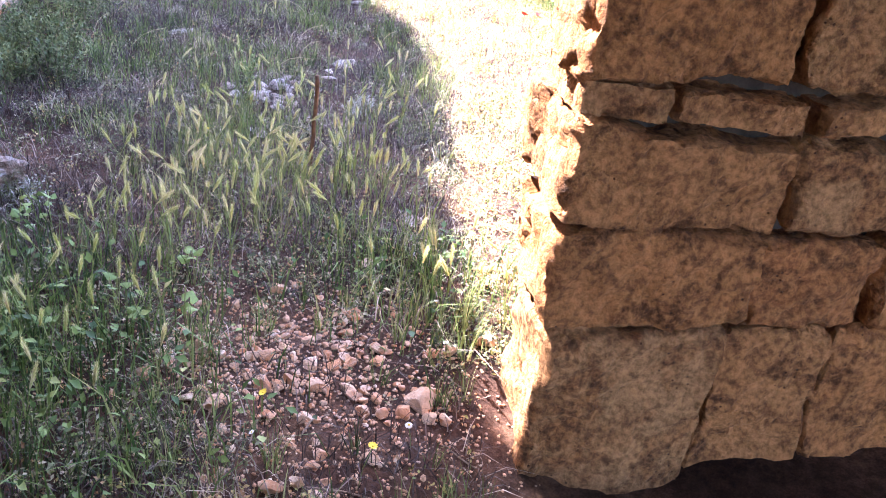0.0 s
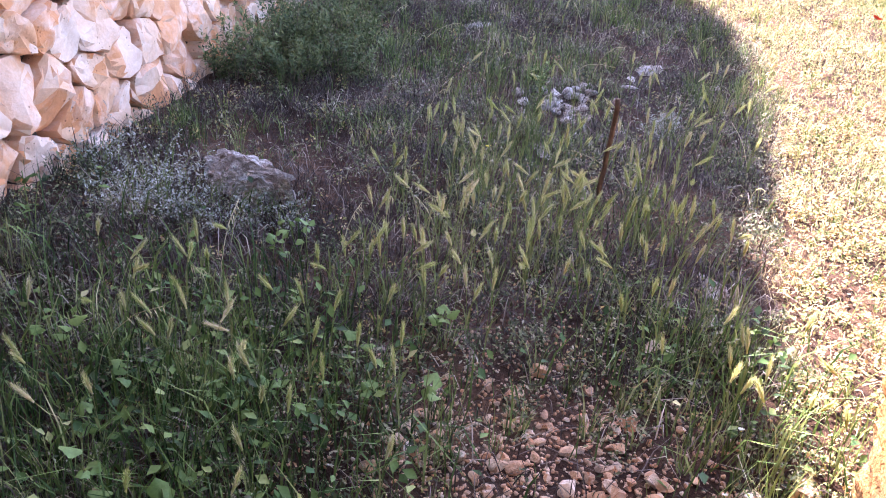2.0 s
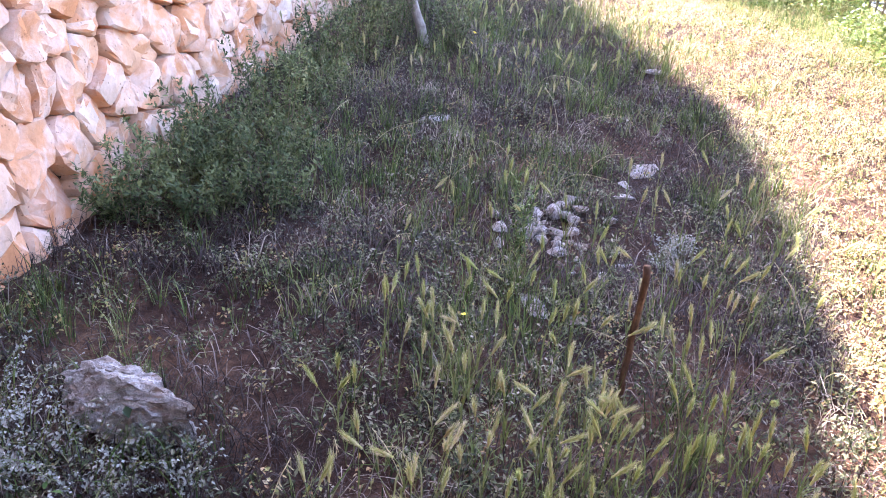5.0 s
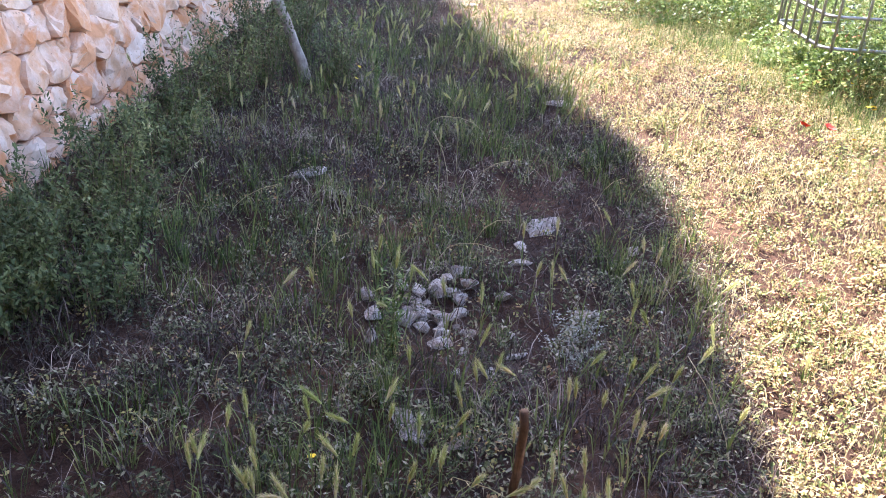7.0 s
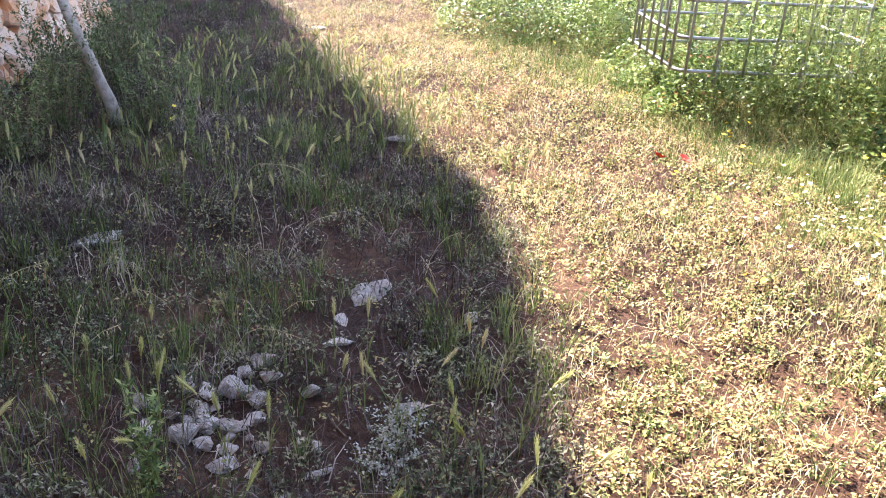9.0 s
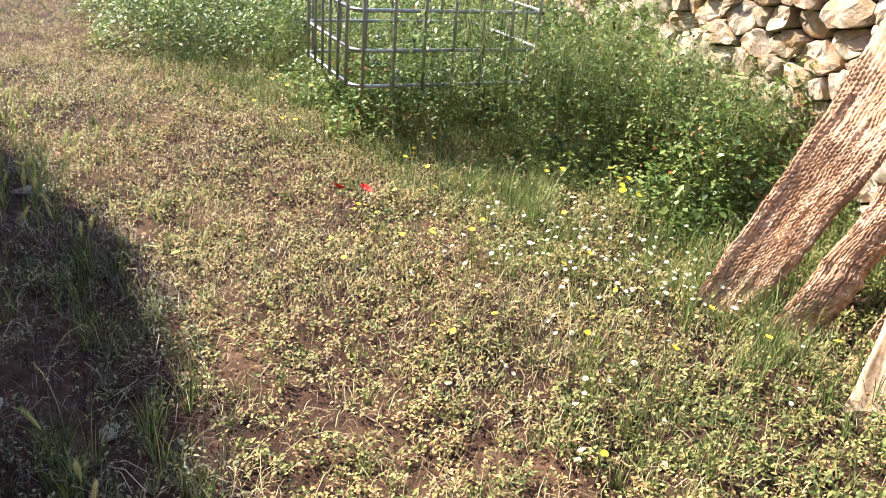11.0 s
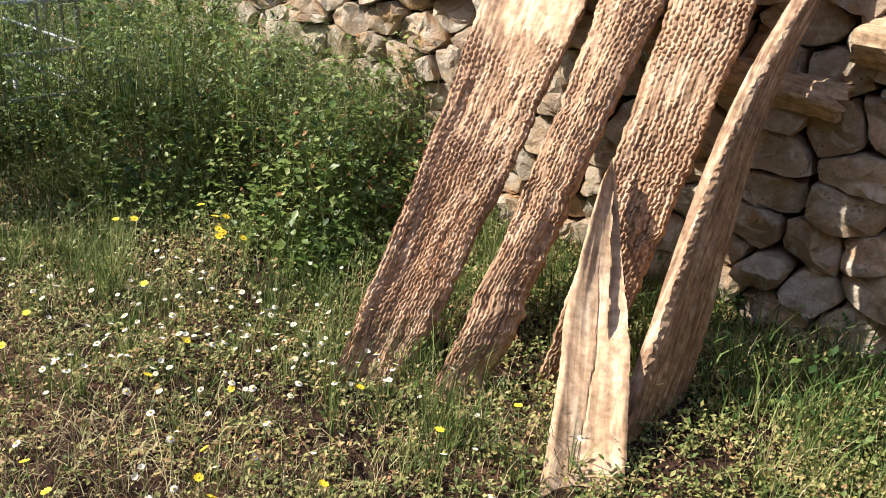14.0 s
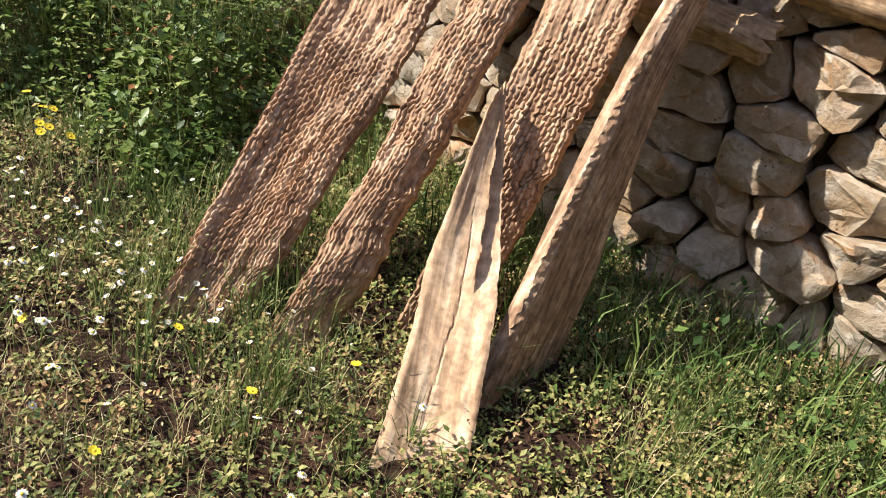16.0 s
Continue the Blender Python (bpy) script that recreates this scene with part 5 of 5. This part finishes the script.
def flowers(name, label, category, group, spots, kinds, petal_mat, disc_mat):
    """kinds: meshes of a few forms; spots: x, y of each flower."""
    made = {}
    for n, (x, y) in enumerate(spots):
        k = n % len(kinds)
        at = pose(x, y, float(ground_z(x, y)), rnd.uniform(-30, 30), rnd.uniform(-30, 30), rnd.uniform(0, 360))
        if k in made:
            copy_thing(made[k], at)
            continue
        ob = new(name)
        ob.matrix_basis = at
        obj("stem", kinds[k][0], M_STEM, ob)
        obj("petals", kinds[k][1], petal_mat, ob)
        obj("disc", kinds[k][2], disc_mat, ob)
        made[k] = tagged(ob, label, category, group)


def spots(cx, cy, sx, sy, n):
    out = []
    while len(out) < n:
        x, y = cx + rnd.gauss(0, sx), cy + rnd.gauss(0, sy)
        if in_yard(x, y) and from_right(x, y) > 0.5:
            out.append((x, y))
    return out


daisy = [flower_meshes(11, sz, sz * 0.55, h, cup, k) for k, (h, sz, cup) in enumerate(((0.07, 0.0085, 0.5), (0.1, 0.0105, 0.05), (0.13, 0.009, 0.9), (0.16, 0.011, -0.2), (0.11, 0.008, 0.2), (0.14, 0.0095, -0.5)))]
flowers("white_daisy", "small white daisy with a yellow disc", "flower", "white daisies", spots(5.35, 4.1, 0.3, 0.4, 150) + spots(4.95, 3.6, 0.35, 0.35, 60) + [(1.5, 1.75), (1.56, 1.72), (1.62, 1.88), (1.2, 1.45), (0.85, 1.6)], daisy, M_WHITE, M_YELLOW)
gold = [flower_meshes(10, 0.013, 0.008, h, 0.25, 20 + k) for k, h in enumerate((0.1, 0.16, 0.22))]
flowers("yellow_daisy", "bright yellow daisy-like flower on a thin stem", "flower", "yellow flowers",
        [(4.67, 4.87), (4.7, 4.9), (4.64, 4.84), (1.66, 3.86), (3.0, 7.2), (3.05, 7.25), (0.95, 1.75), (1.0, 1.4)]
        + spots(5.4, 4.9, 0.5, 0.4, 26) + spots(4.8, 3.7, 0.4, 0.5, 16) + spots(6.0, 6.4, 0.6, 0.6, 16), gold, M_YELLOW, M_YELLOW)
tall_gold = [flower_meshes(11, 0.014, 0.009, h, 0.2, 30 + k) for k, h in enumerate((0.27, 0.3, 0.33))]
flowers("crown_daisy", "tall golden daisy at the edge of the brambles", "flower", "golden daisies", [(5.78, 4.27), (5.80, 4.24), (5.76, 4.3), (5.81, 4.29), (5.74, 4.25), (5.79, 4.33), (5.72, 4.31), (5.83, 4.25), (5.7, 4.55)], tall_gold, M_YELLOW, M_YELLOW)
poppy = [flower_meshes(4, 0.034, 0.05, h + 0.03, 0.5, 40 + k) for k, h in enumerate((0.11, 0.13))]
flowers("poppy", "red field poppy in the dry grass", "flower", "poppies", [(5.03, 5.33), (5.08, 5.23)], poppy, M_RED, M_TWIG)


# ---- sticks, stake, leaning tree ----
def stick(name, label, pts, r, material, category="stick", sides=7):
    bm = bmesh.new()
    n = 14
    out = []
    for k in range(n + 1):
        f = k / n * (len(pts) - 1)
        i = min(int(f), len(pts) - 2)
        p = Vector(pts[i]).lerp(Vector(pts[i + 1]), f - i)
        out.append(p + noise.noise_vector(p * 9) * r * 1.2)
    tube(bm, out, r, sides)
    return tagged(obj(name, bm_mesh(bm, name), material), label, category)


sx, sy = 1.98, 3.41
stick("wooden_stake", "dark splintered wooden stake standing in the grass", [(sx, sy, -0.15), (sx + 0.006, sy + 0.003, 0.15), (sx + 0.012, sy, 0.42)], 0.011, M_STAKE, "stake")
rnd = random.Random(91)
for _ in range(46):
    x, y = rnd.choice(((1.2, 1.8), (1.3, 1.9), (4.2, 4.0), (4.6, 4.4), (2.6, 4.6), (3.4, 5.3), (1.5, 4.6)))
    x, y = x + rnd.gauss(0, 0.3), y + rnd.gauss(0, 0.35)
    if not in_yard(x, y):
        continue
    a, l = rnd.uniform(0, 6.28), rnd.uniform(0.08, 0.3)
    pts = [(x + math.cos(a) * l * f, y + math.sin(a) * l * f + 0.02 * math.sin(f * 4), float(ground_z(x + math.cos(a) * l * f, y + math.sin(a) * l * f)) + 0.006 + 0.012 * (f == 1)) for f in (0, 0.5, 1)]
    stick("twig", "thin dry twig lying on the ground", pts, rnd.uniform(0.0014, 0.003), M_TWIG, "twig", 5)

tree = new("leaning_tree")
tz = float(ground_z(2.92, 7.55))
tree.matrix_basis = pose(2.92, 7.55, tz)


def limb(name, pts, r0, r1, parent):
    bm = bmesh.new()
    n = 16
    prev = None
    for k in range(n + 1):
        f = k / n * (len(pts) - 1)
        i = min(int(f), len(pts) - 2)
        p = Vector(pts[i]).lerp(Vector(pts[i + 1]), f - i) + noise.noise_vector(Vector((k * 0.35, len(pts), r0 * 50))) * r0 * 0.5
        r = r0 + (r1 - r0) * k / n
        ring = [bm.verts.new(p + Vector((math.cos(b), math.sin(b), 0)) * r * (1 + 0.18 * noise.noise(Vector((b, k * 0.5, r0))))) for b in (2 * math.pi * q / 10 for q in range(10))]
        if prev:
            for q in range(10):
                bm.faces.new([prev[q], prev[(q + 1) % 10], ring[(q + 1) % 10], ring[q]])
        prev = ring
    bm.faces.new(prev)
    return obj(name, bm_mesh(bm, name), M_BARK, parent)


limb("trunk", [(0, 0, -0.1), (-0.12, 0.12, 0.35), (-0.27, 0.3, 0.9), (-0.35, 0.5, 1.3)], 0.042, 0.024, tree)
limb("branch", [(-0.27, 0.3, 0.9), (-0.5, 0.25, 1.15), (-0.7, 0.3, 1.3)], 0.018, 0.007, tree)
limb("branch", [(-0.35, 0.5, 1.28), (-0.3, 0.8, 1.45), (-0.4, 1.1, 1.5)], 0.016, 0.006, tree)
crown = Leaves()
c = RNG.normal(0, 1, (9000, 3)) * np.array((0.22, 0.32, 0.1)) + np.array((-0.5, 0.75, 1.45))
c += (np.stack([vnoise(c[:, 0], c[:, 2], 0.2), vnoise(c[:, 1], c[:, 2], 0.2), vnoise(c[:, 0], c[:, 1], 0.2)], -1) - 0.5) * 0.3
crown.leaflets(c, RNG.uniform(0.008, 0.016, len(c)), 2.4, 0.3)
obj("crown", tri_mesh("crown", np.concatenate(crown.v), np.concatenate(crown.t)), M_DEEP, tree)
tagged(tree, "thin leaning tree with a grey trunk at the wall", "tree")

# long thin stalks of dry oat grass arching over the weeds
rnd = random.Random(58)
for x, y in ((2.0, 4.9), (2.3, 5.2), (2.55, 5.0), (1.9, 5.6), (3.3, 4.9), (3.55, 5.0), (2.9, 5.6), (1.5, 4.4), (3.4, 6.1), (0.9, 3.2), (0.5, 2.9), (1.2, 3.3), (2.6, 3.4), (3.6, 4.3), (3.75, 4.7), (4.4, 4.3), (4.7, 3.6), (5.1, 4.0), (0.1, 2.6), (2.1, 3.3)):
    for _ in range(rnd.choice((1, 1, 2))):
        px, py = x + rnd.gauss(0, 0.12), y + rnd.gauss(0, 0.12)
        pz = float(ground_z(px, py))
        a, h, out = rnd.uniform(0, 6.28), rnd.uniform(0.22, 0.45), rnd.uniform(0.1, 0.4)
        pts = [Vector((px + math.cos(a) * out * f ** 2, py + math.sin(a) * out * f ** 2, pz - 0.01 + h * (f - 0.3 * f ** 3))) for f in (0, 0.2, 0.4, 0.6, 0.8, 1.0)]
        root = new("oat_grass")
        root.matrix_basis = Matrix.Translation(pts[0])
        bm = bmesh.new()
        tube(bm, [p - pts[0] for p in pts], 0.0011, 4)
        obj("stalk", bm_mesh(bm, "stalk"), M_STRAW, root)
        bm = bmesh.new()
        for k in range(9):
            p = pts[-1].lerp(pts[-2], k / 6) - pts[0]
            d = Vector((rnd.uniform(-1, 1), rnd.uniform(-1, 1), -1.3)).normalized()
            w = d.orthogonal().normalized() * 0.0022
            v = [bm.verts.new(q) for q in (p, p + d * 0.01 + w, p + d * 0.026, p + d * 0.01 - w)]
            bm.faces.new(v)
        obj("panicle", bm_mesh(bm, "panicle", False), M_STRAW, root)
        tagged(root, "long dry oat-grass stalk with drooping spikelets", "grass", "oat grass")

# broad-leaved mallow seedlings among the lush weeds
rnd = random.Random(64)
for k in range(26):
    x, y = rnd.gauss(0.2, 0.38), rnd.gauss(2.6, 0.5)
    if not in_yard(x, y) or bare(x, y) < 0.5 or math.hypot(x - 0.3, y - 1.2) < 0.45:
        continue
    h = rnd.uniform(0.12, 0.26)
    root = new("mallow")
    root.matrix_basis = pose(x, y, float(ground_z(x, y)), rnd.uniform(-8, 8), rnd.uniform(-8, 8), rnd.uniform(0, 360))
    bm = bmesh.new()
    tube(bm, [(0, 0, -0.02), (0.01, 0, h * 0.5), (0, 0, h)], 0.0018, 5)
    obj("stem", bm_mesh(bm, "stem"), M_STEM, root)
    for q in range(rnd.choice((3, 4, 5))):
        a, f, r = rnd.uniform(0, 6.28), rnd.uniform(0.45, 1.0), rnd.uniform(0.014, 0.026)
        bm = bmesh.new()
        mid = bm.verts.new((r * 1.2, 0, 0.3 * r))
        rim = []
        for i in range(15):
            t = math.pi * (i / 14 * 1.8 - 0.9)
            rr = r * (1 + 0.14 * math.cos(5 * t))
            rim.append(bm.verts.new((r * 1.2 + rr * math.cos(t), rr * math.sin(t), 0.25 * r * math.cos(2 * t))))
        for i in range(14):
            bm.faces.new([mid, rim[i], rim[i + 1]])
        obj("leaf", bm_mesh(bm, "leaf"), M_MALLOW, root, at=pose(0, 0, h * f, rnd.uniform(-20, 20), rnd.uniform(-35, 10), math.degrees(a)))
    tagged(root, "young mallow with lobed bright green leaves", "plant", "mallow seedlings")
